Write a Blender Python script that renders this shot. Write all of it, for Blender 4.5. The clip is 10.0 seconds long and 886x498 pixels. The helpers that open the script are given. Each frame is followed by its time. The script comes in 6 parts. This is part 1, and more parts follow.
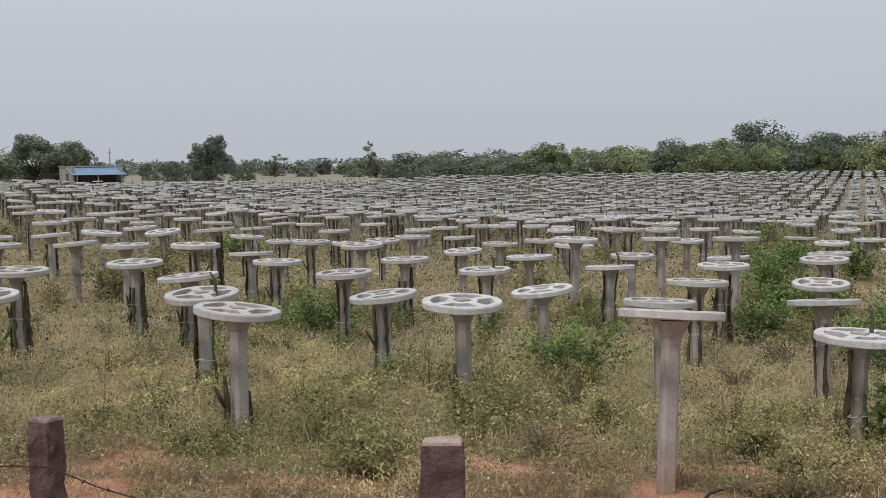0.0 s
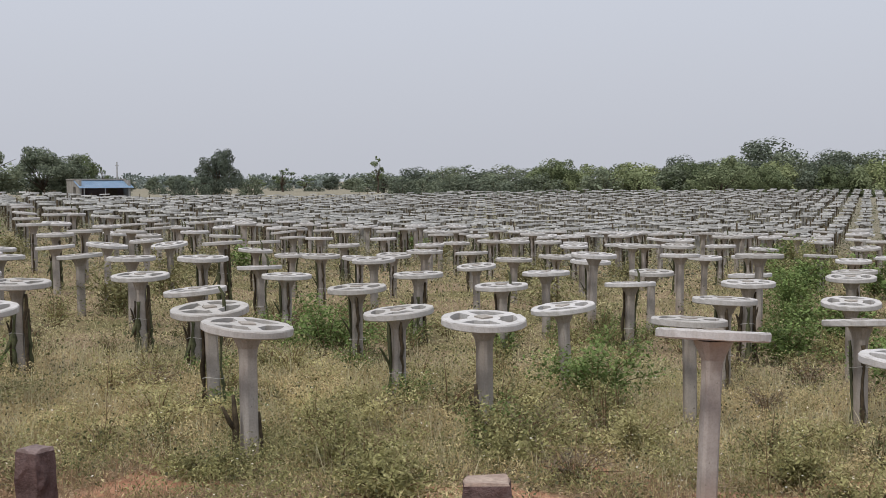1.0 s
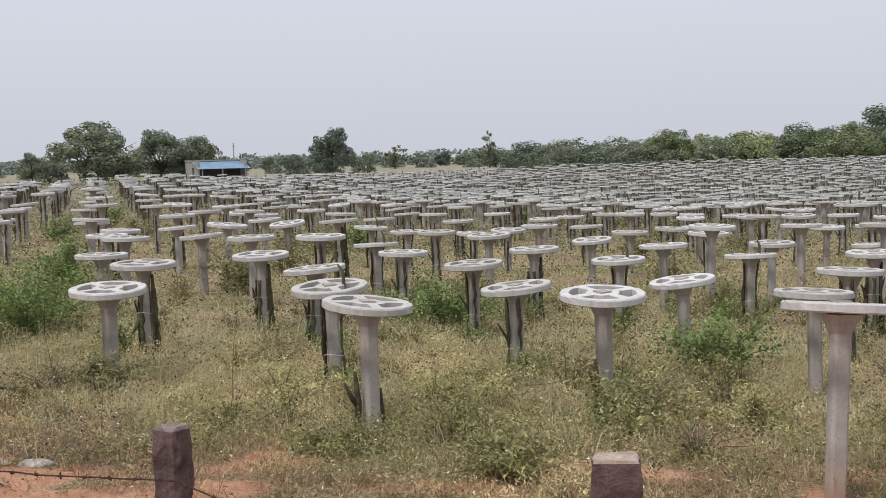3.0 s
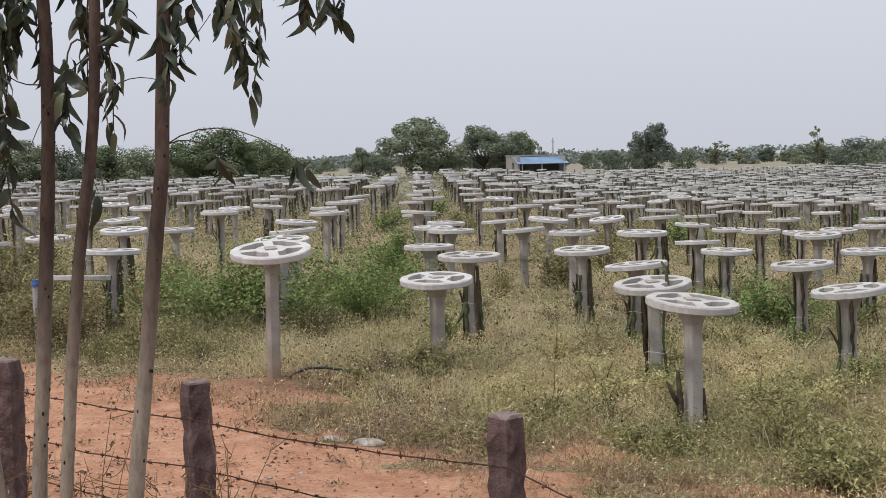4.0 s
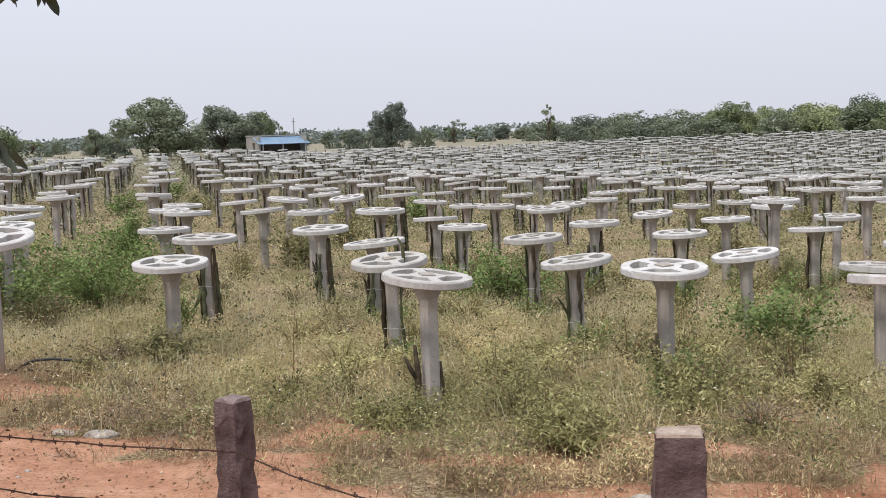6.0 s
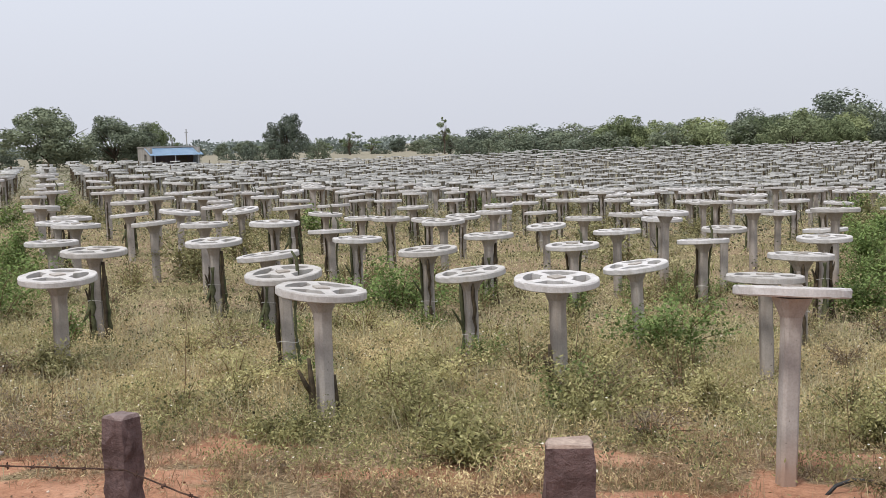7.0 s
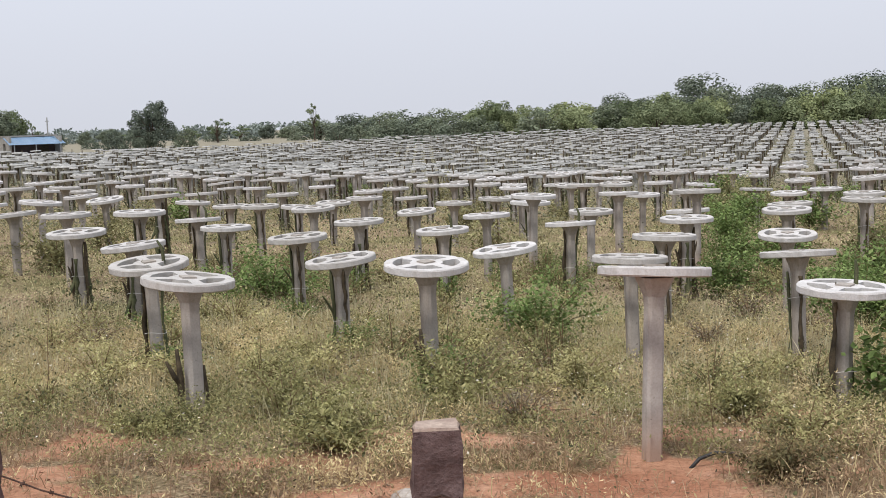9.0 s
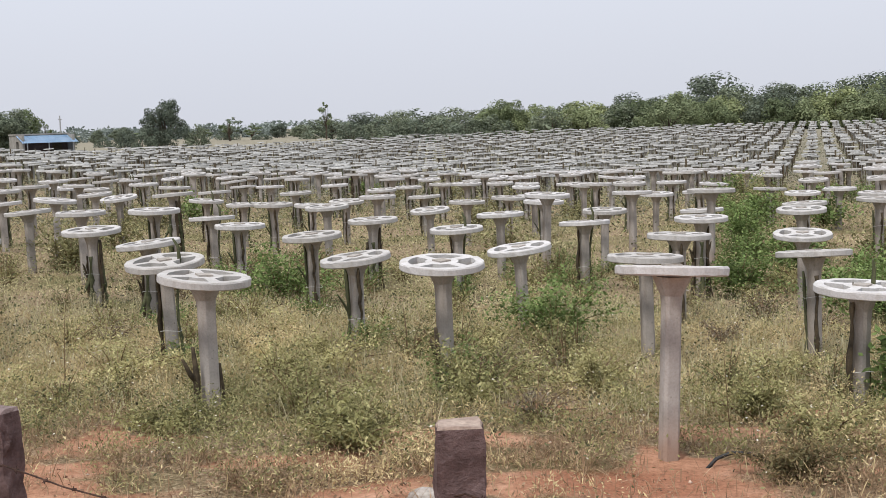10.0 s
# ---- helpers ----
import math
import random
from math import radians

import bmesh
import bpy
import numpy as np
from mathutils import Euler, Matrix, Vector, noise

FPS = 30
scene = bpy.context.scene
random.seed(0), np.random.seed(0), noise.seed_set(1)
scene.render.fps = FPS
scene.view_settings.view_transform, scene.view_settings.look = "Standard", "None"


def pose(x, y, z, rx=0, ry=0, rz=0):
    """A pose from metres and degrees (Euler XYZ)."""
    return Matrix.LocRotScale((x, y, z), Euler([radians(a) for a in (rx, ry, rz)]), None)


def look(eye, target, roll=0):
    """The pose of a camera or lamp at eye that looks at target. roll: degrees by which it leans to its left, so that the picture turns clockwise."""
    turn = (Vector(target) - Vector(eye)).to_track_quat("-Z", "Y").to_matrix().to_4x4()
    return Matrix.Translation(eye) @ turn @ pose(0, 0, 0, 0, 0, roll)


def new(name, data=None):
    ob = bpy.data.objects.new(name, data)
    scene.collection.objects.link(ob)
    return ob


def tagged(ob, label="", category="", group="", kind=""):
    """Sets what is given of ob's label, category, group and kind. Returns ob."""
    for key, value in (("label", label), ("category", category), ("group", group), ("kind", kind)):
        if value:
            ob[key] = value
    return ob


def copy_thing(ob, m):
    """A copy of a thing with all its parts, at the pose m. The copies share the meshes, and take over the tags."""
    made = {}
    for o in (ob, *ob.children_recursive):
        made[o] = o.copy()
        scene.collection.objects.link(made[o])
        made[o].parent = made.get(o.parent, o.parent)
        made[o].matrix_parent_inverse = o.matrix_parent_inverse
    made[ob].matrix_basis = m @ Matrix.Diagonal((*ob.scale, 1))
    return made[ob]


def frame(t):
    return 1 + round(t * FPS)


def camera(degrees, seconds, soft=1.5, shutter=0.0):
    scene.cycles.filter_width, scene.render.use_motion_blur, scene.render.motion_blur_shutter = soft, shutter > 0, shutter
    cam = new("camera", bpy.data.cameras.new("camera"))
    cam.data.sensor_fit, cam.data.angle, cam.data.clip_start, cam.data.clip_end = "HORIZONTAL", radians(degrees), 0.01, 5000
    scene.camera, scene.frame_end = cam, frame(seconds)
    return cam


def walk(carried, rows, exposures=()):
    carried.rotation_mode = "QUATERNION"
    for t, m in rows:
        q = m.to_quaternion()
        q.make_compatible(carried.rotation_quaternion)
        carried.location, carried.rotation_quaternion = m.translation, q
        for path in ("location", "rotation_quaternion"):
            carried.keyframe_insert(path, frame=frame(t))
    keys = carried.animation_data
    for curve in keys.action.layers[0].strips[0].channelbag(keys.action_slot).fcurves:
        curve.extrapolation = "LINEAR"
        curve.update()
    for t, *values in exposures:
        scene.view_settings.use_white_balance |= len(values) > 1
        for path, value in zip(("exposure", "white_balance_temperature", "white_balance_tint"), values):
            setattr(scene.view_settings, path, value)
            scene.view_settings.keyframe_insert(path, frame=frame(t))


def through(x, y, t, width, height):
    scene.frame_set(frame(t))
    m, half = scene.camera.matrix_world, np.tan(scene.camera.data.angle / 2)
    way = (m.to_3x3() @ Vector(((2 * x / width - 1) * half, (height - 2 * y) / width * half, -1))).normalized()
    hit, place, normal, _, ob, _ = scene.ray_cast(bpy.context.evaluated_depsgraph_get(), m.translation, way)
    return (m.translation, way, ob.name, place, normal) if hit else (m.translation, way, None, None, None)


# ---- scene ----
cam = camera(39.5, 10.0, soft=0.5)
PATH = [
    (0, (0.333, 0.024, 2.181), (0.291, 2.019, 2.044), -0.6),
    (0.5, (0.211, 0.504, 2.138), (0.165, 2.5, 2.024), -0.2),
    (1, (0.198, 0.564, 2.13), (0.146, 2.56, 2.019), -0.2),
    (1.5, (0.195, 0.562, 2.13), (0.147, 2.558, 2.005), -0.3),
    (2, (0.193, 0.572, 2.13), (0.143, 2.565, 1.972), -0.5),
    (2.2, (0.19, 0.564, 2.132), (0.111, 2.555, 1.964), -0.6),
    (3.3, (0.144, 0.56, 2.145), (-0.209, 2.524, 2.008), -1.3),
    (3.5, (0.132, 0.539, 2.146), (-0.332, 2.48, 2.015), -0.9),
    (4, (0.097, 0.523, 2.145), (-0.63, 2.381, 2.0), -1.2),
    (4.5, (0.074, 0.545, 2.139), (-0.773, 2.349, 1.97), -1.6),
    (5, (0.083, 0.55, 2.135), (-0.695, 2.382, 1.936), -1.4),
    (5.5, (0.118, 0.576, 2.133), (-0.45, 2.486, 1.959), -1.9),
    (6, (0.152, 0.594, 2.131), (-0.178, 2.557, 1.943), -1.8),
    (6.2, (0.154, 0.602, 2.127), (-0.122, 2.574, 1.942), -1.7),
    (7.3, (0.173, 0.585, 2.137), (0.063, 2.574, 1.965), -1.4),
    (7.5, (0.178, 0.592, 2.133), (0.118, 2.584, 1.96), -1.3),
    (8, (0.191, 0.594, 2.134), (0.23, 2.585, 1.957), -1.4),
    (8.5, (0.196, 0.595, 2.133), (0.228, 2.586, 1.946), -1.8),
    (9, (0.192, 0.594, 2.13), (0.235, 2.583, 1.928), -2.0),
    (9.5, (0.178, 0.596, 2.132), (0.199, 2.587, 1.938), -2.1),
    (10, (0.154, 0.598, 2.129), (0.179, 2.587, 1.926), -1.9),
]
walk(cam, [(t, look(eye, target, roll)) for t, eye, target, roll in PATH],
     exposures=[(0.0, 0.02), (0.6, 0.05), (2.0, 0.27), (3.5, 0.3), (4.0, 0.27), (4.5, 0.43), (5.0, 0.54), (5.5, 0.56), (6.0, 0.5), (7.5, 0.46), (10.0, 0.46)])

# ---- world and sun: hazy white sky ----
SUN_TURN, SUN_UP = radians(215), radians(62)
world = bpy.data.worlds.new("hazy_sky")
scene.world = world
world.use_nodes = True
wn, wl = world.node_tree.nodes, world.node_tree.links
bg = wn["Background"]
sky = wn.new("ShaderNodeTexSky")
sky.sky_type = 'NISHITA'
sky.sun_disc = False
sky.sun_elevation, sky.sun_rotation = SUN_UP, SUN_TURN
sky.dust_density, sky.air_density = 6.0, 1.5
veil = wn.new("ShaderNodeMix")
veil.data_type = 'RGBA'
veil.inputs[0].default_value = 0.93
coord = wn.new("ShaderNodeTexCoord")
split = wn.new("ShaderNodeSeparateXYZ")
ramp = wn.new("ShaderNodeValToRGB")
ramp.color_ramp.elements[0].position, ramp.color_ramp.elements[0].color = 0.0, (5.5, 5.7, 6.35, 1)
ramp.color_ramp.elements[1].position, ramp.color_ramp.elements[1].color = 0.22, (6.5, 6.9, 7.9, 1)
top = ramp.color_ramp.elements.new(0.9)
top.color = (9.5, 9.9, 10.8, 1)
wl.new(coord.outputs["Generated"], split.inputs[0])
wl.new(split.outputs["Z"], ramp.inputs[0])
wl.new(sky.outputs[0], veil.inputs[6])
wl.new(ramp.outputs[0], veil.inputs[7])
wl.new(veil.outputs[2], bg.inputs[0])
bg.inputs[1].default_value = 0.092

sun_data = bpy.data.lights.new("sun", 'SUN')
sun_data.energy, sun_data.angle, sun_data.color = 2.0, radians(10), (1.0, 0.96, 0.9)
sun = new("sun", sun_data)
sun_way = Vector((math.sin(SUN_TURN) * math.cos(SUN_UP), math.cos(SUN_TURN) * math.cos(SUN_UP), math.sin(SUN_UP)))
sun.matrix_world = look(sun_way * 50, (0, 0, 0))


# ---- materials ----
def material(name, rough=0.9, spec=0.2, metal=0.0):
    m = bpy.data.materials.new(name)
    m.use_nodes = True
    b = m.node_tree.nodes["Principled BSDF"]
    b.inputs["Roughness"].default_value = rough
    b.inputs["Specular IOR Level"].default_value = spec
    b.inputs["Metallic"].default_value = metal
    return m, m.node_tree.nodes, m.node_tree.links, b


def noise_node(n, l, scale, detail=5.0, rough=0.6, space="Object", stretch=None):
    c = n.new("ShaderNodeTexCoord")
    t = n.new("ShaderNodeTexNoise")
    t.inputs["Scale"].default_value, t.inputs["Detail"].default_value, t.inputs["Roughness"].default_value = scale, detail, rough
    if stretch:
        mp = n.new("ShaderNodeMapping")
        mp.inputs["Scale"].default_value = stretch
        l.new(c.outputs[space], mp.inputs[0])
        l.new(mp.outputs[0], t.inputs["Vector"])
    else:
        l.new(c.outputs[space], t.inputs["Vector"])
    return t


def ramp_node(n, l, source, stops):
    r = n.new("ShaderNodeValToRGB")
    e = r.color_ramp.elements
    while len(e) < len(stops):
        e.new(0.5)
    for i, (p, c) in enumerate(stops):
        e[i].position, e[i].color = p, (*c, 1)
    l.new(source, r.inputs[0])
    return r


def mix_node(n, l, fac, a, b, blend='MIX'):
    x = n.new("ShaderNodeMix")
    x.data_type, x.blend_type = 'RGBA', blend
    for i, v in ((0, fac), (6, a), (7, b)):
        if isinstance(v, (int, float)):
            x.inputs[i].default_value = v
        elif isinstance(v, tuple):
            x.inputs[i].default_value = (*v, 1)
        else:
            l.new(v, x.inputs[i])
    return x.outputs[2]


def bump_node(n, l, b, height, strength, dist=0.02):
    k = n.new("ShaderNodeBump")
    k.inputs["Strength"].default_value, k.inputs["Distance"].default_value = strength, dist
    l.new(height, k.inputs["Height"])
    l.new(k.outputs[0], b.inputs["Normal"])


def concrete(name, dark, light, stain, splash=None):
    m, n, l, b = material(name, 0.92, 0.15)
    big, fine = noise_node(n, l, 5.0), noise_node(n, l, 70.0, 6, 0.7)
    base = ramp_node(n, l, big.outputs[0], [(0.3, dark), (0.7, light)]).outputs[0]
    speck = ramp_node(n, l, fine.outputs[0], [(0.36, (0.72, 0.7, 0.68)), (0.55, (1, 1, 1))]).outputs[0]
    c = mix_node(n, l, 0.5, base, speck, 'MULTIPLY')
    streak = noise_node(n, l, 9.0, 4, 0.6, "Object", (1, 1, 0.18))
    mask = ramp_node(n, l, streak.outputs[0], [(0.52, (0, 0, 0)), (0.72, (0.75, 0.75, 0.75))]).outputs[0]
    c = mix_node(n, l, mask, c, stain)
    if splash:
        # red earth splashed on the foot
        at, xyz, edge = n.new("ShaderNodeTexCoord"), n.new("ShaderNodeSeparateXYZ"), n.new("ShaderNodeMapRange")
        l.new(at.outputs["Object"], xyz.inputs[0])
        ragged = n.new("ShaderNodeMath")
        ragged.operation = 'MULTIPLY_ADD'
        ragged.inputs[1].default_value = 0.5
        l.new(streak.outputs[0], ragged.inputs[0])
        l.new(xyz.outputs["Z"], ragged.inputs[2])
        edge.inputs["From Min"].default_value, edge.inputs["From Max"].default_value = -0.65, -0.95
        edge.inputs["To Max"].default_value = 0.6
        l.new(ragged.outputs[0], edge.inputs["Value"])
        c = mix_node(n, l, edge.outputs[0], c, splash)
        pits = noise_node(n, l, 22.0, 2, 0.5)
        c = mix_node(n, l, 1.0, c, ramp_node(n, l, pits.outputs[0], [(0.25, (0.3, 0.28, 0.26)), (0.29, (1, 1, 1))]).outputs[0], 'MULTIPLY')
    info = n.new("ShaderNodeObjectInfo")
    tone = ramp_node(n, l, info.outputs["Random"], [(0.0, (0.82, 0.8, 0.77)), (1.0, (1.06, 1.05, 1.05))]).outputs[0]
    l.new(mix_node(n, l, 1.0, c, tone, 'MULTIPLY'), b.inputs["Base Color"])
    bump_node(n, l, b, fine.outputs[0], 0.5, 0.006)
    return m


WHEEL = concrete("wheel_concrete", (0.44, 0.43, 0.425), (0.57, 0.56, 0.56), (0.34, 0.32, 0.29))
POLE = concrete("pole_concrete", (0.3, 0.278, 0.258), (0.445, 0.412, 0.383), (0.23, 0.19, 0.155), (0.32, 0.19, 0.125))
# darker copy of POLE without splash: shade below the wheels put into its colour
SHADED_FAR_POLE = concrete("shaded_far_pole_concrete", (0.24, 0.235, 0.22), (0.34, 0.33, 0.31), (0.18, 0.17, 0.14))
SLAB = concrete("slab_concrete", (0.35, 0.33, 0.31), (0.5, 0.48, 0.46), (0.28, 0.24, 0.2))


def island_leaf(name, stops, rough=0.75, through=0.3, spec=0.2, patch=None, plant=None, tone=None):
    """Leaf or blade: colour by island, some light let through."""
    if tone:
        plant = (0.9, 0.72, 1.25, 1.0)
    if plant:
        mean = [sum(c[i] for _, c in stops) / len(stops) for i in range(3)]
        stops = [(p, tuple((mean[i] + (c[i] - mean[i]) * 0.45) * plant[3] for i in range(3))) for p, c in stops]
    m, n, l, b = material(name, rough, spec)
    g = n.new("ShaderNodeNewGeometry")
    c = ramp_node(n, l, g.outputs["Random Per Island"], stops).outputs[0]
    if patch:
        big = noise_node(n, l, patch[0], 3)
        k = ramp_node(n, l, big.outputs[0], [(0.35, patch[1]), (0.65, patch[2])]).outputs[0]
        c = mix_node(n, l, 1.0, c, k, 'MULTIPLY')
    if plant:
        # from one small plant to the next
        fine = noise_node(n, l, plant[0], 2, 0.5)
        k = ramp_node(n, l, fine.outputs[0], [(0.36, (plant[1], plant[1] * 0.97, plant[1] * 0.9)), (0.64, (plant[2], plant[2], plant[2]))]).outputs[0]
        c = mix_node(n, l, 1.0, c, k, 'MULTIPLY')
    if tone:
        info = n.new("ShaderNodeObjectInfo")
        c = mix_node(n, l, 1.0, c, ramp_node(n, l, info.outputs["Random"], [(0.0, tone[0]), (0.5, (1, 1, 1)), (1.0, tone[1])]).outputs[0], 'MULTIPLY')
    l.new(c, b.inputs["Base Color"])
    if through:
        tr = n.new("ShaderNodeBsdfTranslucent")
        l.new(c, tr.inputs[0])
        ms = n.new("ShaderNodeMixShader")
        ms.inputs[0].default_value = through
        l.new(b.outputs[0], ms.inputs[1])
        l.new(tr.outputs[0], ms.inputs[2])
        l.new(ms.outputs[0], n["Material Output"].inputs[0])
    return m


STRAW = island_leaf("straw_blades", [(0.0, (0.17, 0.12, 0.07)), (0.3, (0.37, 0.29, 0.18)), (0.65, (0.5, 0.42, 0.27)), (0.9, (0.62, 0.55, 0.38)), (1.0, (0.33, 0.31, 0.16))],
                    patch=(0.8, (0.68, 0.65, 0.56), (1.24, 1.22, 1.12)), plant=(5.0, 0.74, 1.18, 1.32))
PALE = island_leaf("pale_straw", [(0.0, (0.14, 0.11, 0.065)), (0.3, (0.3, 0.26, 0.165)), (0.6, (0.46, 0.42, 0.28)), (0.85, (0.6, 0.56, 0.4)), (1.0, (0.27, 0.285, 0.14))],
                   patch=(0.5, (0.7, 0.7, 0.6), (1.26, 1.25, 1.14)), plant=(3.0, 0.72, 1.2, 1.32))
YELLOW = island_leaf("yellowing_weeds", [(0.0, (0.18, 0.155, 0.07)), (0.35, (0.36, 0.325, 0.165)), (0.75, (0.5, 0.46, 0.255)), (1.0, (0.62, 0.585, 0.36))], patch=(0.8, (0.7, 0.72, 0.62), (1.18, 1.18, 1.08)), plant=(5.0, 0.7, 1.18, 1.08))
SPECK = island_leaf("small_dark_leaves", [(0.0, (0.05, 0.05, 0.028)), (0.5, (0.09, 0.095, 0.045)), (0.8, (0.14, 0.15, 0.07)), (1.0, (0.17, 0.12, 0.07))])
OLIVE = island_leaf("olive_weeds", [(0.0, (0.055, 0.06, 0.027)), (0.5, (0.135, 0.145, 0.06)), (1.0, (0.28, 0.27, 0.13))], plant=(5.0, 0.62, 1.34, 1.05))
BLADE = island_leaf("green_blades", [(0.0, (0.11, 0.13, 0.04)), (0.5, (0.24, 0.25, 0.1)), (1.0, (0.45, 0.42, 0.22))], plant=(5.0, 0.66, 1.3, 1.1))
WEED = island_leaf("weed_leaves", [(0.0, (0.07, 0.075, 0.03)), (0.35, (0.17, 0.175, 0.075)), (0.7, (0.3, 0.29, 0.14)), (1.0, (0.46, 0.4, 0.24))], plant=(6.0, 0.62, 1.3, 1.08))
LUSH = island_leaf("lush_leaves", [(0.0, (0.052, 0.092, 0.028)), (0.5, (0.135, 0.205, 0.058)), (1.0, (0.285, 0.345, 0.14))], plant=(6.0, 0.62, 1.3, 1.08))
BROWNED = island_leaf("browned_leaves", [(0.0, (0.09, 0.07, 0.035)), (0.6, (0.17, 0.15, 0.07)), (1.0, (0.26, 0.19, 0.1))])
CLOD = island_leaf("earth_crumbs", [(0.0, (0.13, 0.065, 0.045)), (0.6, (0.34, 0.18, 0.12)), (0.9, (0.5, 0.33, 0.24)), (1.0, (0.62, 0.52, 0.43))], 0.95, 0.0, 0.05)
DEAD = island_leaf("dead_leaves", [(0.0, (0.07, 0.04, 0.025)), (0.6, (0.19, 0.115, 0.07)), (1.0, (0.34, 0.24, 0.16))], through=0.15)
TWIG = island_leaf("dry_twigs", [(0.0, (0.1, 0.06, 0.035)), (1.0, (0.26, 0.18, 0.1))], through=0.0)
SEED = island_leaf("pale_seed_heads", [(0.0, (0.6, 0.55, 0.44)), (1.0, (0.8, 0.77, 0.7))])
RUSSET = island_leaf("withered_russet", [(0.0, (0.1, 0.05, 0.03)), (0.35, (0.3, 0.185, 0.11)), (0.7, (0.45, 0.32, 0.2)), (1.0, (0.56, 0.44, 0.3))], plant=(7.0, 0.64, 1.28, 0.98))
LEAFY = island_leaf("leafy_weeds", [(0.0, (0.05, 0.055, 0.02)), (0.35, (0.16, 0.16, 0.055)), (0.7, (0.32, 0.31, 0.13)), (1.0, (0.56, 0.51, 0.28))], plant=(7.0, 0.58, 1.3, 1.08))
# greyer copies of the olive and straw colours, with distance haze painted in
HAZED_WEED = island_leaf("haze_tinted_weeds", [(0.0, (0.12, 0.13, 0.085)), (0.6, (0.19, 0.19, 0.125)), (1.0, (0.28, 0.265, 0.18))], patch=(0.12, (0.8, 0.82, 0.82), (1.2, 1.15, 1.1)))
HAZED_STRAW = island_leaf("haze_tinted_straw", [(0.0, (0.24, 0.21, 0.15)), (1.0, (0.42, 0.38, 0.28))])
FEATHER = island_leaf("feathery_heads", [(0.0, (0.42, 0.37, 0.23)), (0.6, (0.54, 0.49, 0.32)), (1.0, (0.62, 0.57, 0.39))])
BRUSH = island_leaf("grey_brown_weeds", [(0.0, (0.085, 0.06, 0.045)), (0.5, (0.19, 0.15, 0.11)), (1.0, (0.34, 0.29, 0.22))], plant=(6.0, 0.65, 1.3, 1.0))
# crown_dark and crown_fresh: distance haze is put into the leaf colour, paler and greyer
CROWN_DARK = island_leaf("crown_dark", [(0.0, (0.085, 0.11, 0.08)), (0.7, (0.15, 0.18, 0.13)), (1.0, (0.24, 0.265, 0.195))], tone=((0.68, 0.7, 0.75), (1.3, 1.27, 1.15)))
# horizon woods: the air's haze is mixed into this pale grey-green
HAZED_WOODS = island_leaf("haze_tinted_woods", [(0.0, (0.14, 0.17, 0.15)), (0.6, (0.19, 0.22, 0.2)), (1.0, (0.25, 0.28, 0.25))])
CROWN_MID = island_leaf("crown_mid", [(0.0, (0.085, 0.12, 0.06)), (0.7, (0.155, 0.195, 0.1)), (1.0, (0.26, 0.285, 0.165))], tone=((0.72, 0.76, 0.8), (1.08, 1.06, 1.0)))
CROWN_FRESH = island_leaf("crown_fresh", [(0.0, (0.12, 0.155, 0.08)), (0.7, (0.21, 0.25, 0.135)), (1.0, (0.34, 0.37, 0.22))], tone=((0.72, 0.75, 0.78), (1.3, 1.25, 1.1)))
GUM = island_leaf("gum_leaves", [(0.0, (0.045, 0.055, 0.03)), (0.6, (0.085, 0.1, 0.055)), (1.0, (0.2, 0.21, 0.14))], 0.45, 0.2, 0.4)


def object_leaf(name):
    m, n, l, b = material(name, 0.42, 0.45)
    info = n.new("ShaderNodeObjectInfo")
    c = ramp_node(n, l, info.outputs["Random"], [(0.0, (0.02, 0.028, 0.018)), (0.65, (0.05, 0.062, 0.036)), (0.9, (0.1, 0.115, 0.07)), (1.0, (0.22, 0.22, 0.16))]).outputs[0]
    v = noise_node(n, l, 25.0, 4)
    c = mix_node(n, l, 0.6, c, ramp_node(n, l, v.outputs[0], [(0.3, (0.7, 0.7, 0.65)), (0.7, (1.2, 1.2, 1.15))]).outputs[0], 'MULTIPLY')
    l.new(c, b.inputs["Base Color"])
    tr = n.new("ShaderNodeBsdfTranslucent")
    l.new(c, tr.inputs[0])
    ms = n.new("ShaderNodeMixShader")
    ms.inputs[0].default_value = 0.22
    l.new(b.outputs[0], ms.inputs[1])
    l.new(tr.outputs[0], ms.inputs[2])
    l.new(ms.outputs[0], n["Material Output"].inputs[0])
    return m


GUM_LEAF = object_leaf("gum_leaf_blade")


def simple(name, dark, light, scale, rough=0.85, spec=0.2, metal=0.0, bump=0.5, fine=60.0, stretch=None, dist=0.01):
    m, n, l, b = material(name, rough, spec, metal)
    big = noise_node(n, l, scale, 6, 0.65, "Object", stretch)
    small = noise_node(n, l, fine, 5, 0.7)
    c = ramp_node(n, l, big.outputs[0], [(0.3, dark), (0.7, light)]).outputs[0]
    c = mix_node(n, l, 0.6, c, ramp_node(n, l, small.outputs[0], [(0.35, (0.6, 0.6, 0.6)), (0.65, (1.15, 1.15, 1.15))]).outputs[0], 'MULTIPLY')
    l.new(c, b.inputs["Base Color"])
    bump_node(n, l, b, small.outputs[0], bump, dist)
    return m


GRANITE = simple("rough_granite", (0.06, 0.035, 0.033), (0.21, 0.145, 0.14), 11, 0.85, 0.25, bump=1.0, fine=45, dist=0.02)
# both are paler than the shaft and used on the posts' top faces
GRANITE_EDGE = simple("post_top_granite", (0.13, 0.09, 0.085), (0.27, 0.21, 0.2), 14, bump=0.7)
GRANITE_TOP = simple("pale_post_top_granite", (0.25, 0.18, 0.15), (0.44, 0.35, 0.29), 14, bump=0.5)
STEM = simple("dead_cactus_stem", (0.035, 0.028, 0.02), (0.12, 0.09, 0.055), 16, bump=0.8, fine=90)
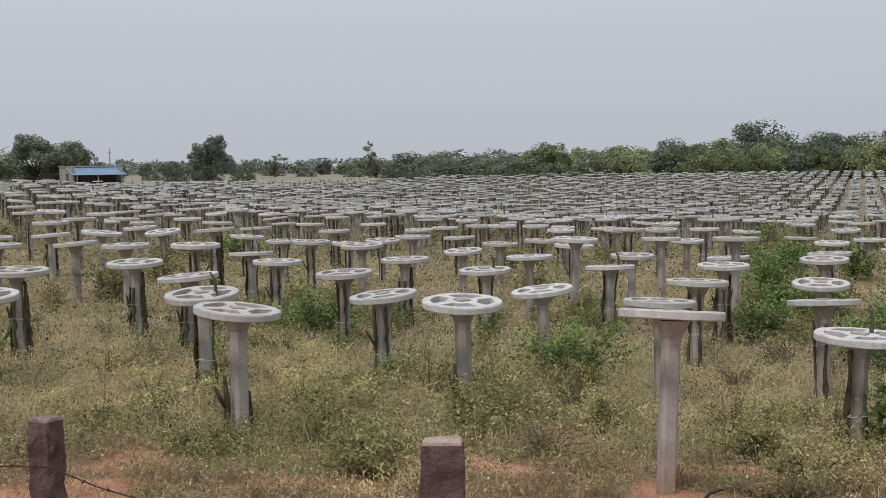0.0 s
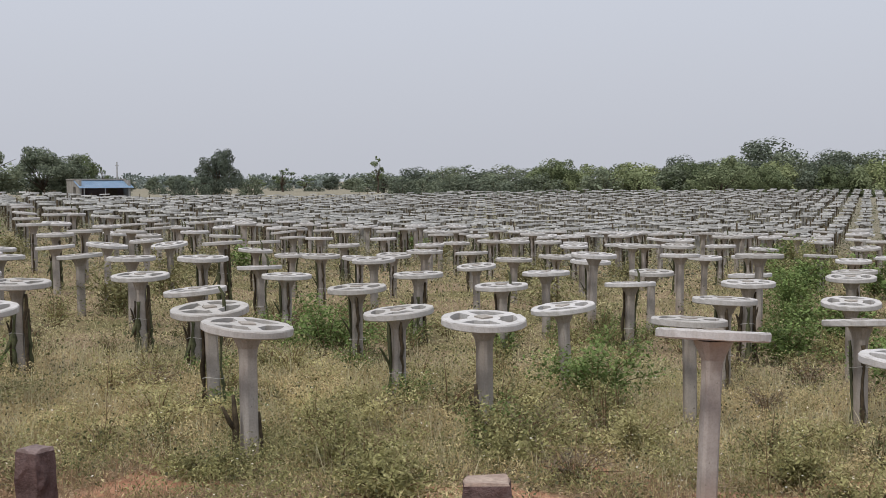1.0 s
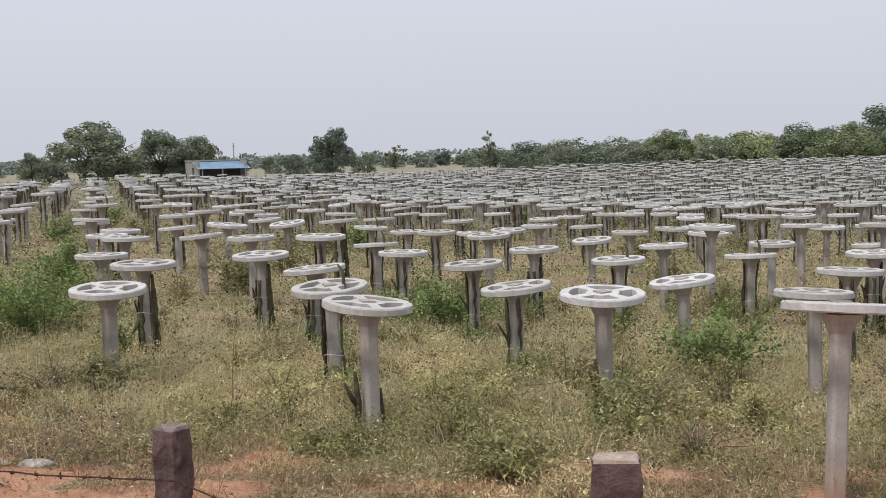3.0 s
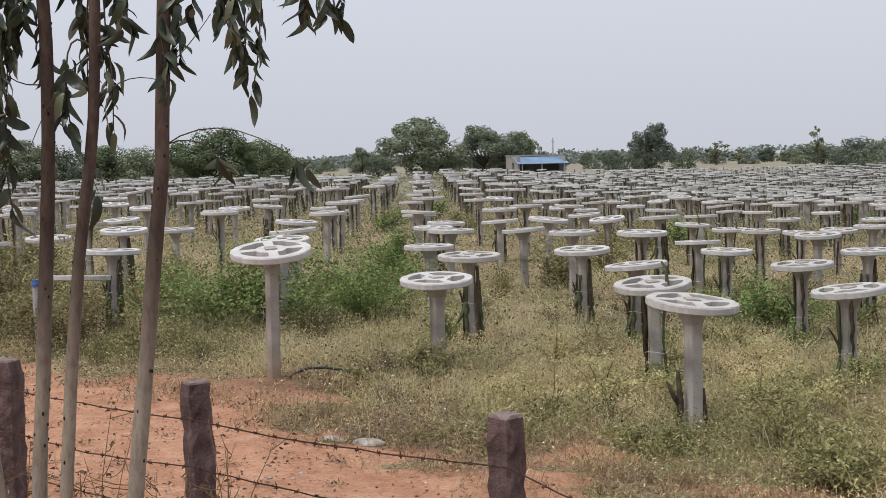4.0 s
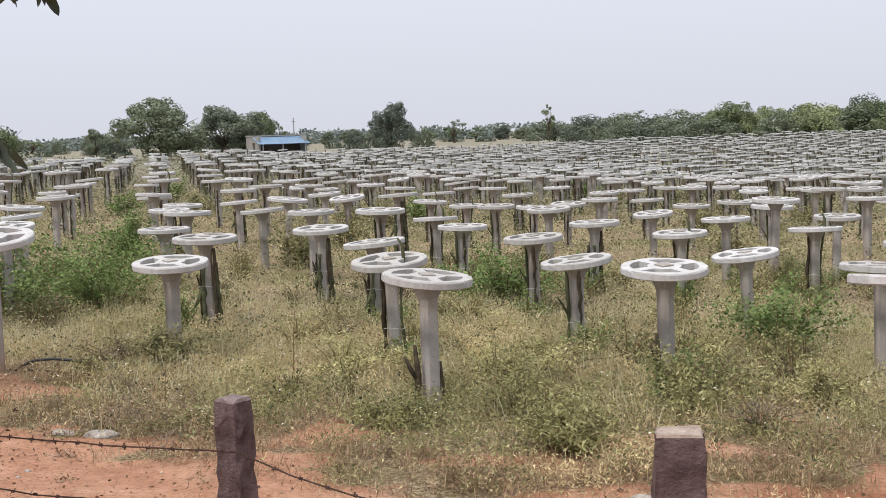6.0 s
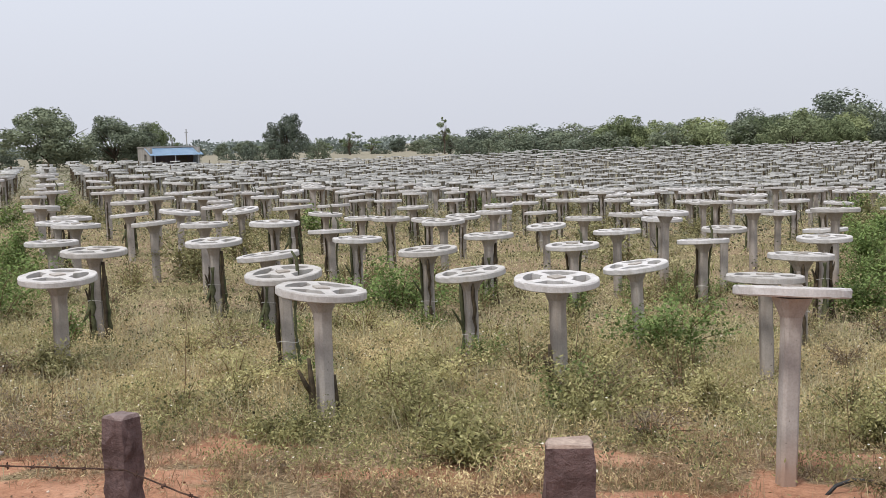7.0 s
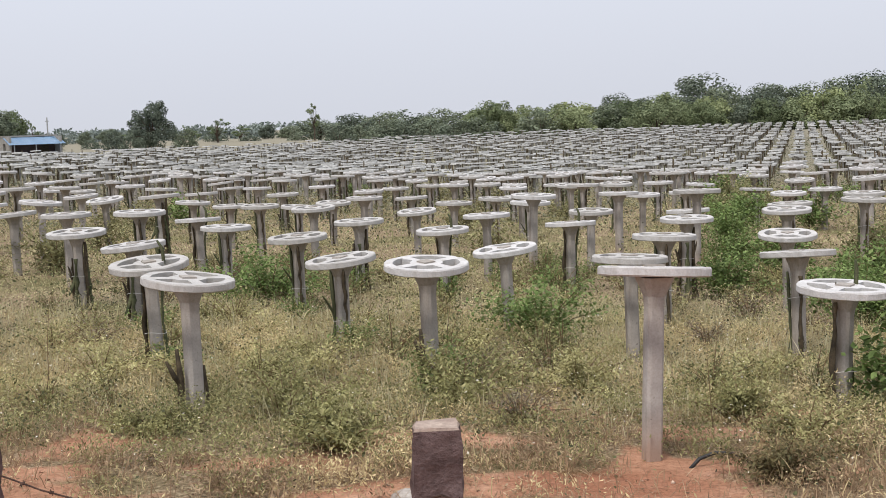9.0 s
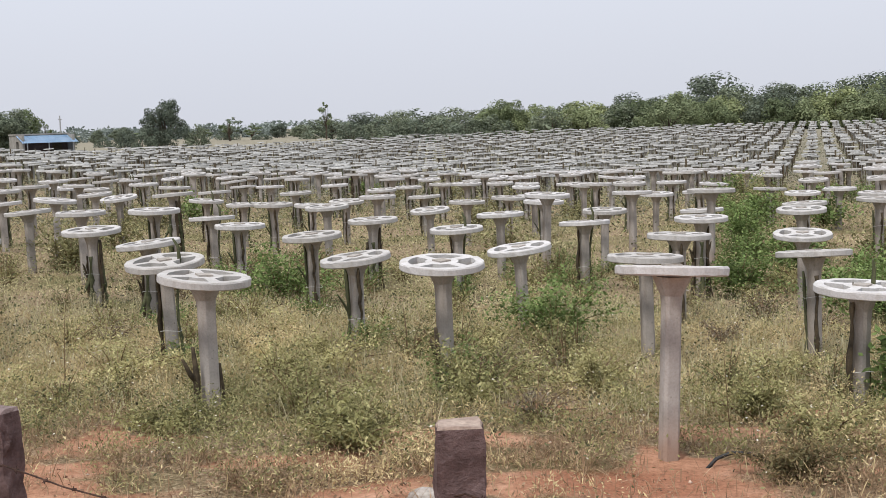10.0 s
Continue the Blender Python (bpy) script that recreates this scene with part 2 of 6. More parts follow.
STEM_GREEN = simple("green_cactus_stem", (0.05, 0.06, 0.03), (0.13, 0.13, 0.07), 16, bump=0.6, fine=90)
STRING = simple("pale_string", (0.5, 0.48, 0.44), (0.65, 0.63, 0.6), 20)
RUST = simple("rusty_wire", (0.035, 0.022, 0.018), (0.1, 0.055, 0.04), 60, 0.8, 0.3, 0.3)
BARK_FAR = simple("tree_bark", (0.05, 0.038, 0.028), (0.13, 0.1, 0.075), 6)
SCAR = simple("dark_scar", (0.018, 0.012, 0.01), (0.05, 0.034, 0.026), 60)
PLASTER = simple("bare_plaster", (0.25, 0.23, 0.21), (0.38, 0.36, 0.33), 1.5, fine=20)
# brown wall under the lean-to, darkened to hold the shade of the open front
SHADED_WALL = simple("shaded_brown_wall", (0.07, 0.05, 0.045), (0.12, 0.085, 0.075), 2.0, fine=20)
BLUE_TIN = simple("blue_tin", (0.27, 0.42, 0.6), (0.42, 0.56, 0.72), 1.2, 0.5, 0.4, bump=0.1)
TIN_POST = simple("grey_post", (0.3, 0.3, 0.3), (0.45, 0.45, 0.44), 4)
HOSE = simple("black_hose", (0.012, 0.012, 0.013), (0.03, 0.03, 0.03), 20, 0.5, 0.4)
PIPE = simple("weathered_pipe", (0.3, 0.29, 0.29), (0.42, 0.41, 0.4), 9)
BLUE_CAP = simple("blue_plastic", (0.03, 0.08, 0.24), (0.06, 0.14, 0.36), 15, 0.4, 0.4)
STONE = simple("pale_stone", (0.28, 0.24, 0.21), (0.45, 0.41, 0.37), 9, fine=40)


def gum_bark():
    m, n, l, b = material("gum_bark", 0.8, 0.2)
    c = n.new("ShaderNodeTexCoord")
    s = n.new("ShaderNodeSeparateXYZ")
    l.new(c.outputs["Object"], s.inputs[0])
    wob = noise_node(n, l, 7.0, 4, 0.6, "Object", (1, 1, 0.35))
    add = n.new("ShaderNodeMath")
    add.operation = 'MULTIPLY_ADD'
    add.inputs[1].default_value = 0.9
    l.new(wob.outputs[0], add.inputs[0])
    l.new(s.outputs["Z"], add.inputs[2])
    # smooth grey lower bark, reddish papery bark higher up
    rng_map = n.new("ShaderNodeMapRange")
    rng_map.inputs["From Min"].default_value, rng_map.inputs["From Max"].default_value = 1.75, 2.25
    l.new(add.outputs[0], rng_map.inputs["Value"])
    low = ramp_node(n, l, wob.outputs[0], [(0.3, (0.17, 0.145, 0.115)), (0.7, (0.33, 0.29, 0.235))]).outputs[0]
    high = ramp_node(n, l, wob.outputs[0], [(0.3, (0.05, 0.036, 0.03)), (0.7, (0.13, 0.092, 0.074))]).outputs[0]
    col = mix_node(n, l, rng_map.outputs[0], low, high)
    fine = noise_node(n, l, 60.0, 5, 0.7, "Object", (1, 1, 0.3))
    col = mix_node(n, l, 0.5, col, ramp_node(n, l, fine.outputs[0], [(0.38, (0.5, 0.46, 0.42)), (0.55, (1.08, 1.08, 1.08))]).outputs[0], 'MULTIPLY')
    l.new(col, b.inputs["Base Color"])
    bump_node(n, l, b, fine.outputs[0], 0.4, 0.005)
    return m


GUM_BARK = gum_bark()


def ground_material():
    m, n, l, b = material("red_earth_and_litter", 0.95, 0.08)
    big = noise_node(n, l, 0.35, 5, 0.6)
    mid = noise_node(n, l, 3.0, 7, 0.7)
    fine = noise_node(n, l, 28.0, 7, 0.75)
    soil = ramp_node(n, l, mid.outputs[0], [(0.25, (0.31, 0.152, 0.094)), (0.5, (0.465, 0.25, 0.158)), (0.75, (0.6, 0.372, 0.26))]).outputs[0]
    soil = mix_node(n, l, 0.55, soil, ramp_node(n, l, fine.outputs[0], [(0.36, (0.42, 0.38, 0.36)), (0.5, (0.95, 0.93, 0.92)), (0.66, (1.2, 1.2, 1.2))]).outputs[0], 'MULTIPLY')
    litter = ramp_node(n, l, fine.outputs[0], [(0.36, (0.08, 0.058, 0.036)), (0.52, (0.28, 0.205, 0.13)), (0.66, (0.55, 0.45, 0.31))]).outputs[0]
    green = ramp_node(n, l, fine.outputs[0], [(0.3, (0.06, 0.065, 0.025)), (0.7, (0.2, 0.19, 0.08))]).outputs[0]
    gm = ramp_node(n, l, big.outputs[0], [(0.48, (0, 0, 0)), (0.62, (0.8, 0.8, 0.8))]).outputs[0]
    litter = mix_node(n, l, gm, litter, green)
    at = n.new("ShaderNodeAttribute")
    at.attribute_name = "cover"
    add = n.new("ShaderNodeMath")
    add.operation = 'ADD'
    sub = n.new("ShaderNodeMath")
    sub.operation = 'MULTIPLY_ADD'
    sub.inputs[1].default_value, sub.inputs[2].default_value = 1.1, -0.55
    l.new(mid.outputs[0], sub.inputs[0])
    l.new(at.outputs["Fac"], add.inputs[0])
    l.new(sub.outputs[0], add.inputs[1])
    mask = ramp_node(n, l, add.outputs[0], [(0.35, (0, 0, 0)), (0.65, (1, 1, 1))]).outputs[0]
    # ground turns a duller grey-brown between 35 and 80 m out
    far = n.new("ShaderNodeAttribute")
    far.attribute_name = "field"
    far_ground = ramp_node(n, l, mid.outputs[0], [(0.3, (0.17, 0.155, 0.115)), (0.7, (0.3, 0.27, 0.205))]).outputs[0]
    earth = mix_node(n, l, mask, soil, litter)
    heap = n.new("ShaderNodeAttribute")
    heap.attribute_name = "dark_soil"
    fresh = n.new("ShaderNodeAttribute")
    fresh.attribute_name = "red_soil"
    earth = mix_node(n, l, fresh.outputs["Fac"], earth, ramp_node(n, l, fine.outputs[0], [(0.35, (0.16, 0.055, 0.03)), (0.65, (0.42, 0.17, 0.095))]).outputs[0])
    earth = mix_node(n, l, heap.outputs["Fac"], earth, ramp_node(n, l, fine.outputs[0], [(0.35, (0.035, 0.022, 0.015)), (0.65, (0.14, 0.085, 0.055))]).outputs[0])
    l.new(mix_node(n, l, far.outputs["Fac"], earth, far_ground), b.inputs["Base Color"])
    bump_node(n, l, b, fine.outputs[0], 0.9, 0.03)
    return m


GROUND = ground_material()


# ---- mesh helpers ----
def mesh_from(name, verts, faces, mat, smooth=False):
    """verts (n, 3); faces (m, k) with one k for all."""
    verts, faces = np.asarray(verts, np.float32), np.asarray(faces, np.int32)
    me = bpy.data.meshes.new(name)
    me.vertices.add(len(verts))
    me.vertices.foreach_set("co", verts.ravel())
    me.loops.add(faces.size)
    me.loops.foreach_set("vertex_index", faces.ravel())
    me.polygons.add(len(faces))
    me.polygons.foreach_set("loop_start", np.arange(0, faces.size, faces.shape[1], dtype=np.int32))
    me.update(calc_edges=True)
    me.validate()
    if smooth:
        me.polygons.foreach_set("use_smooth", np.ones(len(faces), bool))
    me.materials.append(mat)
    return me


def part(name, bm, mat, parent, label="", smooth=False):
    me = bpy.data.meshes.new(name)
    bm.to_mesh(me)
    bm.free()
    me.materials.append(mat)
    if smooth:
        for p in me.polygons:
            p.use_smooth = True
    return part_mesh(name, me, parent, label)


def part_mesh(name, me, parent, label=""):
    ob = new(name, me)
    if parent:
        ob.parent = parent
    return tagged(ob, label=label)


def tube(bm, points, radii, sides=8, flute=0.0, cap=True):
    """A tube along points with a radius at each; flute gives ribs."""
    pts = [Vector(p) for p in points]
    rings, side = [], None
    for i, p in enumerate(pts):
        d = (pts[min(i + 1, len(pts) - 1)] - pts[max(i - 1, 0)]).normalized()
        if side is None:
            side = d.orthogonal().normalized()
        side = (side - d * side.dot(d)).normalized()
        up = d.cross(side)
        ring = []
        for k in range(sides):
            a = 2 * math.pi * k / sides
            r = radii[i] * (1 + flute * (1 if k % 2 else -1))
            ring.append(bm.verts.new(p + side * (r * math.cos(a)) + up * (r * math.sin(a))))
        rings.append(ring)
    for a, b in zip(rings, rings[1:]):
        for k in range(sides):
            bm.faces.new((a[k], a[(k + 1) % sides], b[(k + 1) % sides], b[k]))
    if cap:
        bm.faces.new(rings[0][::-1])
        bm.faces.new(rings[-1])
    return bm


def box(bm, lo, hi, m=None):
    c, s = [(a + b) / 2 for a, b in zip(lo, hi)], [b - a for a, b in zip(lo, hi)]
    mm = Matrix.LocRotScale(c, None, s)
    return bmesh.ops.create_cube(bm, size=1, matrix=(m @ mm) if m else mm)["verts"]


def bent(p, q, sag, n=8, side=(0, 0, 0)):
    p, q, side = Vector(p), Vector(q), Vector(side)
    return [p.lerp(q, i / n) + (Vector((0, 0, sag)) + side) * (4 * (i / n) * (1 - i / n)) for i in range(n + 1)]


# ---- ground ----
def step(a, b, v):
    k = np.clip((v - a) / (b - a), 0, 1)
    return k * k * (3 - 2 * k)


def waves(x, y, seed, size):
    """Smooth pseudo-noise in -1..1 made of a few crossed sines."""
    r = np.random.default_rng(seed)
    out = 0
    for _ in range(6):
        a, f, ph = r.uniform(0, 2 * math.pi), r.uniform(0.6, 1.9) / size, r.uniform(0, 6.28)
        out = out + np.sin((x * math.cos(a) + y * math.sin(a)) * f * 2 * math.pi + ph)
    return out / 3.2


LAND_AZ = [-28, -20, -13, -6, 4, 14]
LAND_D = [0, 7.5, 12, 18, 25, 35, 57, 76, 95, 115, 140, 200, 3000]
LAND = [[0, 0, 0, 0.05, 0.1, 0.2, 0.35, 0.4, 0.4, 0.4, 0.4, 0.4, 0.4], [0, 0, 0, 0, 0.08, 0.18, 0.33, 0.4, 0.4, 0.4, 0.4, 0.4, 0.4],
        [0, 0, 0, -0.05, -0.12, -0.28, -0.38, -0.33, -0.22, -0.1, 0.1, 0.3, 0.4], [0, 0, -0.08, -0.2, -0.25, -0.3, -0.7, -0.9, -0.8, -0.6, -0.3, 0, 0.4],
        [0, 0, -0.15, -0.28, -0.3, -0.5, -1.15, -1.3, -1.1, -0.7, -0.1, 0.6, 0.6], [0, 0, -0.25, -0.4, -0.4, -0.5, -1.1, -1.15, -0.9, -0.72, -0.25, 0.5, 0.5]]


def height(x, y):
    """Ground height: a shallow valley to the right, gently rising land to the left, a low rise far off."""
    x, y = np.asarray(x, float), np.asarray(y, float)
    d, az = np.hypot(x, y), np.clip(np.degrees(np.arctan2(x, np.maximum(y, 0.01))), -28, 14)
    rows = [np.interp(d, LAND_D, r) for r in LAND]
    land = 0.0
    for i in range(len(LAND_AZ) - 1):
        a0, a1 = LAND_AZ[i], LAND_AZ[i + 1]
        k = np.clip((az - a0) / (a1 - a0), 0, 1)
        k = k * k * (3 - 2 * k)
        inside = (az >= a0) & ((az < a1) | (i == len(LAND_AZ) - 2))
        land = land + np.where(inside, rows[i] * (1 - k) + rows[i + 1] * k, 0.0)
    land = land * step(0, 6, y)
    rise = 1.3 * np.exp(-((x + 20) / 15) ** 2 - ((y - 172) / 20) ** 2)
    mound = 0.07 * np.exp(-((x + 5.7) ** 2 + (y - 10.7) ** 2) / 0.5) - 0.05 * np.exp(-((x - 1.7) ** 2 + (y - 8.2) ** 2) / 0.9)
    bank = 0.2 * np.exp(-((x + 6.5) / 1.0) ** 2 - ((y - 6.55) / 0.5) ** 2)
    bumps = (0.022 * waves(x, y, 3, 1.3) + 0.03 * waves(x, y, 4, 4.0)) * (1 - step(60, 120, np.hypot(x, y)))
    return land + rise + mound + bank + bumps


# how far the orchard reaches, by bearing
REACH_AZ, REACH = [-24, -19, -14, -6, 4, 14], [66, 82, 106, 135, 140, 150]
EDGE_X = [-60, -14, -10.6, -8.4, -6.6, -5.6, -4.3, -3.0, -1.8, 0.0, 2.0, 6.0, 60]
EDGE_Y = [27, 12.5, 11.0, 10.25, 9.95, 9.55, 8.9, 8.35, 7.5, 7.15, 7.0, 7.0, 4]
BARE = [(0.65, 8.8, 0.32), (2.05, 9.1, 0.38), (2.9, 9.7, 0.33), (1.0, 9.9, 0.3), (-0.95, 8.45, 0.3), (-2.1, 8.9, 0.45), (0.02, 8.85, 0.38), (1.45, 7.6, 0.72), (1.72, 8.15, 0.45), (2.5, 9.8, 0.3), (0.6, 7.7, 0.4), (-5.7, 10.5, 0.45), (-2.2, 8.2, 0.4), (-0.3, 7.6, 0.45), (-3.3, 8.9, 0.3), (-5.0, 10.3, 0.4)]


def cover(x, y):
    """0 on bare earth, 1 under grass."""
    x, y = np.asarray(x, float), np.asarray(y, float)
    past = y - np.interp(x, EDGE_X, EDGE_Y) + 0.3 * waves(x, y, 8, 1.7) + 0.12 * waves(x, y, 14, 0.4)
    soft = 0.8 * step(-4.3, -6.0, x)
    c = np.clip((past + 0.25) / (0.8 + soft), 0, 1) ** (1 + 0.3 * step(-4.3, -6.0, x))
    c = c * (1 - 0.75 * step(0.35, 0.95, waves(x, y, 12, 0.8) + 0.3 * waves(x, y, 13, 0.3)) * step(11.5, 9.0, y))
    for px, py, r in BARE:
        c = c * (1 - 0.95 * np.exp(-(((x - px) ** 2 + ((y - py) * 1.5) ** 2) / r ** 2) ** 2))
    near = step(6.9, 6.1, y) * 0.6
    heap = np.exp(-((x + 6.5) / 1.0) ** 2 - ((y - 6.55) / 0.5) ** 2)
    return np.clip(np.maximum(np.maximum(c, near * (0.5 + 0.5 * waves(x, y, 9, 1.0))), heap), 0, 1)


def spread(lo, hi, fine, far):
    out, d = list(np.arange(lo, hi, fine)), fine
    left, right = [lo], [out[-1]]
    while left[-1] > -far:
        d *= 1.35
        left.append(left[-1] - d)
    d = fine
    while right[-1] < far:
        d *= 1.35
        right.append(right[-1] + d)
    return np.array(left[:0:-1] + out + right[1:])


def build_ground():
    xs, ys = spread(-17, 9, 0.16, 2600), spread(4, 24, 0.16, 2600)
    gx, gy = np.meshgrid(xs, ys)
    v = np.stack([gx, gy, height(gx, gy)], -1).reshape(-1, 3)
    nx, ny = len(xs), len(ys)
    i = (np.arange(ny - 1)[:, None] * nx + np.arange(nx - 1)[None]).ravel()
    me = mesh_from("ground", v, np.stack([i, i + 1, i + 1 + nx, i + nx], -1), GROUND, True)
    at = me.attributes.new("cover", 'FLOAT', 'POINT')
    at.data.foreach_set("value", cover(v[:, 0], v[:, 1]).astype(np.float32))
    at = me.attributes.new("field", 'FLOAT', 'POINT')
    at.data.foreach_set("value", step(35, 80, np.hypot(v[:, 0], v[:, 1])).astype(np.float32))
    at = me.attributes.new("dark_soil", 'FLOAT', 'POINT')
    at.data.foreach_set("value", np.clip(1.4 * np.exp(-((v[:, 0] + 6.5) / 0.85) ** 2 - ((v[:, 1] - 6.5) / 0.45) ** 2) + 0.75 * np.exp(-((v[:, 0] + 5.55) / 0.55) ** 2 - ((v[:, 1] - 10.55) / 0.28) ** 2), 0, 0.95).astype(np.float32))
    at = me.attributes.new("red_soil", 'FLOAT', 'POINT')
    at.data.foreach_set("value", np.clip(1.3 * np.exp(-(((v[:, 0] - 1.3) / 0.55) ** 2 + ((v[:, 1] - 7.75) / 0.32) ** 2) ** 2), 0, 0.6).astype(np.float32))
    tagged(new("ground", me), "red earth track and field with dry litter", "ground", kind="structure")


build_ground()


# ---- pillars with concrete wheels ----
R_OUT, R_IN, R_HUB, THICK = 0.36, 0.283, 0.14, 0.062


def wheel_mesh(chips):
    outer, inner, hub, hole = [], [], [], []
    for q in range(4):
        for k, (a, b) in enumerate([(-9, -17), (0, 0), (9, 17), (21, 26), (33, 36), (45, 45), (57, 54), (69, 64)]):
            outer.append(radians(90 * q + a))
            inner.append(radians(90 * q + a))
            hub.append(radians(90 * q + b))
            hole.append(k >= 2)
    n = len(outer)
    bm = bmesh.new()
    rs = random.Random(chips)

    def ring(angles, r, z, wob=0.0):
        return [bm.verts.new((r * (1 + rs.uniform(-wob, wob)) * math.cos(a), r * math.sin(a), z + rs.uniform(-wob, wob) * 0.25)) for a in angles]

    t0, t1 = ring(outer, R_OUT - 0.008, 0, 0.013), ring(outer, R_OUT, -0.01, 0.012)
    b1, b0 = ring(outer, R_OUT, -THICK + 0.008, 0.01), ring(outer, R_OUT - 0.01, -THICK)
    ti, bi = ring(inner, R_IN, 0.0, 0.008), ring(inner, R_IN, -THICK)
    th, bh = ring(hub, R_HUB, 0.0, 0.01), ring(hub, R_HUB, -THICK)
    tc, bc = ring(hub, 0.05, 0.0), ring(hub, 0.05, -THICK)
    td = ring(hub, 0.046, -0.014)
    for i in range(n):
        j = (i + 1) % n
        for a, b in ((t0, t1), (t1, b1), (b1, b0), (ti, t0), (b0, bi), (tc, th), (bh, bc), (td, tc)):
            bm.faces.new((a[i], b[i], b[j], a[j]))
        if hole[i]:
            bm.faces.new((ti[i], ti[j], bi[j], bi[i]))
            bm.faces.new((th[j], th[i], bh[i], bh[j]))
        else:
            bm.faces.new((th[i], ti[i], ti[j], th[j]))
            bm.faces.new((bi[i], bh[i], bh[j], bi[j]))
        if hole[i] != hole[i - 1]:
            f = (ti[i], th[i], bh[i], bi[i])
            bm.faces.new(f if hole[i] else f[::-1])
    bm.faces.new(td)
    bmesh.ops.recalc_face_normals(bm, faces=bm.faces)
    return bm


def pole_bm(w, flare, turn):
    """Square pole with cut corners that widens into a head under the wheel; it runs into the ground."""
    bm = bmesh.new()
    rows = [(-1.75, w), (-0.75, w * 0.98), (-0.26, w * 0.97), (-0.19, w * 1.06), (-0.13, w * (0.45 + 0.55 * flare)), (-0.09, w * flare * 0.97), (-THICK - 0.002, w * flare * 1.06)]
    rings = []
    for z, s in rows:
        h, c = s / 2, s * 0.17
        corner = [(h, c - h), (h, h - c), (h - c, h), (c - h, h), (-h, h - c), (-h, c - h), (c - h, -h), (h - c, -h)]
        rings.append([bm.verts.new((x, y, z)) for x, y in corner])
    for a, b in zip(rings, rings[1:]):
        for k in range(8):
            bm.faces.new((a[k], a[(k + 1) % 8], b[(k + 1) % 8], b[k]))
    bm.faces.new(rings[-1])
    bm.transform(Matrix.Rotation(radians(turn), 4, 'Z'))
    return bm


def stem_bm(rs, top, low, side, up=0.0, thick=0.02):
    """A withered three-ribbed cactus stem that clings to the pole, knotted and uneven."""
    bm = bmesh.new()
    n, pts, rad = 13, [], []
    splay, wander = rs.uniform(0.0, 0.09), rs.uniform(0, 6.28)
    for i in range(n + 1):
        k = i / n
        r = 0.07 + thick * 0.6 + splay * (1 - k) ** 2 + 0.012 * math.sin(k * 5 + wander) + rs.uniform(-0.008, 0.008)
        a = side + 0.4 * (k - 0.5) * math.sin(wander) + rs.uniform(-0.09, 0.09)
        pts.append((r * math.cos(a), r * math.sin(a), low + (top - low) * k))
        rad.append(thick * rs.uniform(0.6, 1.35) * (1 - 0.35 * k))
    if up:
        x, y, z = pts[-1]
        pts += [(x * 1.5, y * 1.5, 0.0), (x * 1.6 - 0.01, y * 1.6, up * 0.6), (x * 1.6 - 0.05, y * 1.6, up)]
        rad += [thick, thick * 0.9, thick * 0.5]
    tube(bm, pts, rad, 6, 0.3)
    # a withered side shoot or two
    for _ in range(rs.choice([0, 0, 1, 1])):
        p = Vector(pts[rs.randrange(4, n)])
        out = Vector((p.x, p.y, 0)).normalized()
        q = p + out * rs.uniform(0.03, 0.08) + Vector((rs.gauss(0, 0.03), rs.gauss(0, 0.03), rs.choice([-0.22, 0.2, 0.16])))
        tube(bm, bent(p, q, rs.uniform(-0.03, 0.03), 4), [thick * 0.6, thick * 0.6, thick * 0.5, thick * 0.4, thick * 0.15], 5, 0.25)
    return bm


def fork_bm(rs, side):
    """A dead forked stump beside the pole's foot."""
    bm = bmesh.new()
    c, s = math.cos(side), math.sin(side)
    at = lambda r, z: (r * c, r * s, z)
    tube(bm, [at(0.1, -1.35), at(0.14, -1.0), at(0.13, -0.78), at(0.15, -0.54)], [0.03, 0.03, 0.026, 0.014], 6, 0.2)
    tube(bm, [at(0.13, -0.82), at(0.19, -0.74), at(0.25, -0.62)], [0.022, 0.02, 0.011], 6, 0.2)
    tube(bm, [at(-0.07, -1.3), at(-0.09, -0.98), at(-0.085, -0.7)], [0.03, 0.034, 0.016], 6, 0.2)
    return bm


WHEELS = [wheel_mesh(i) for i in range(3)]
WHEEL_ME = []
for i, b in enumerate(WHEELS):
    me = bpy.data.meshes.new("wheel")
    b.to_mesh(me)
    b.free()
    me.materials.append(WHEEL)
    WHEEL_ME.append(me)


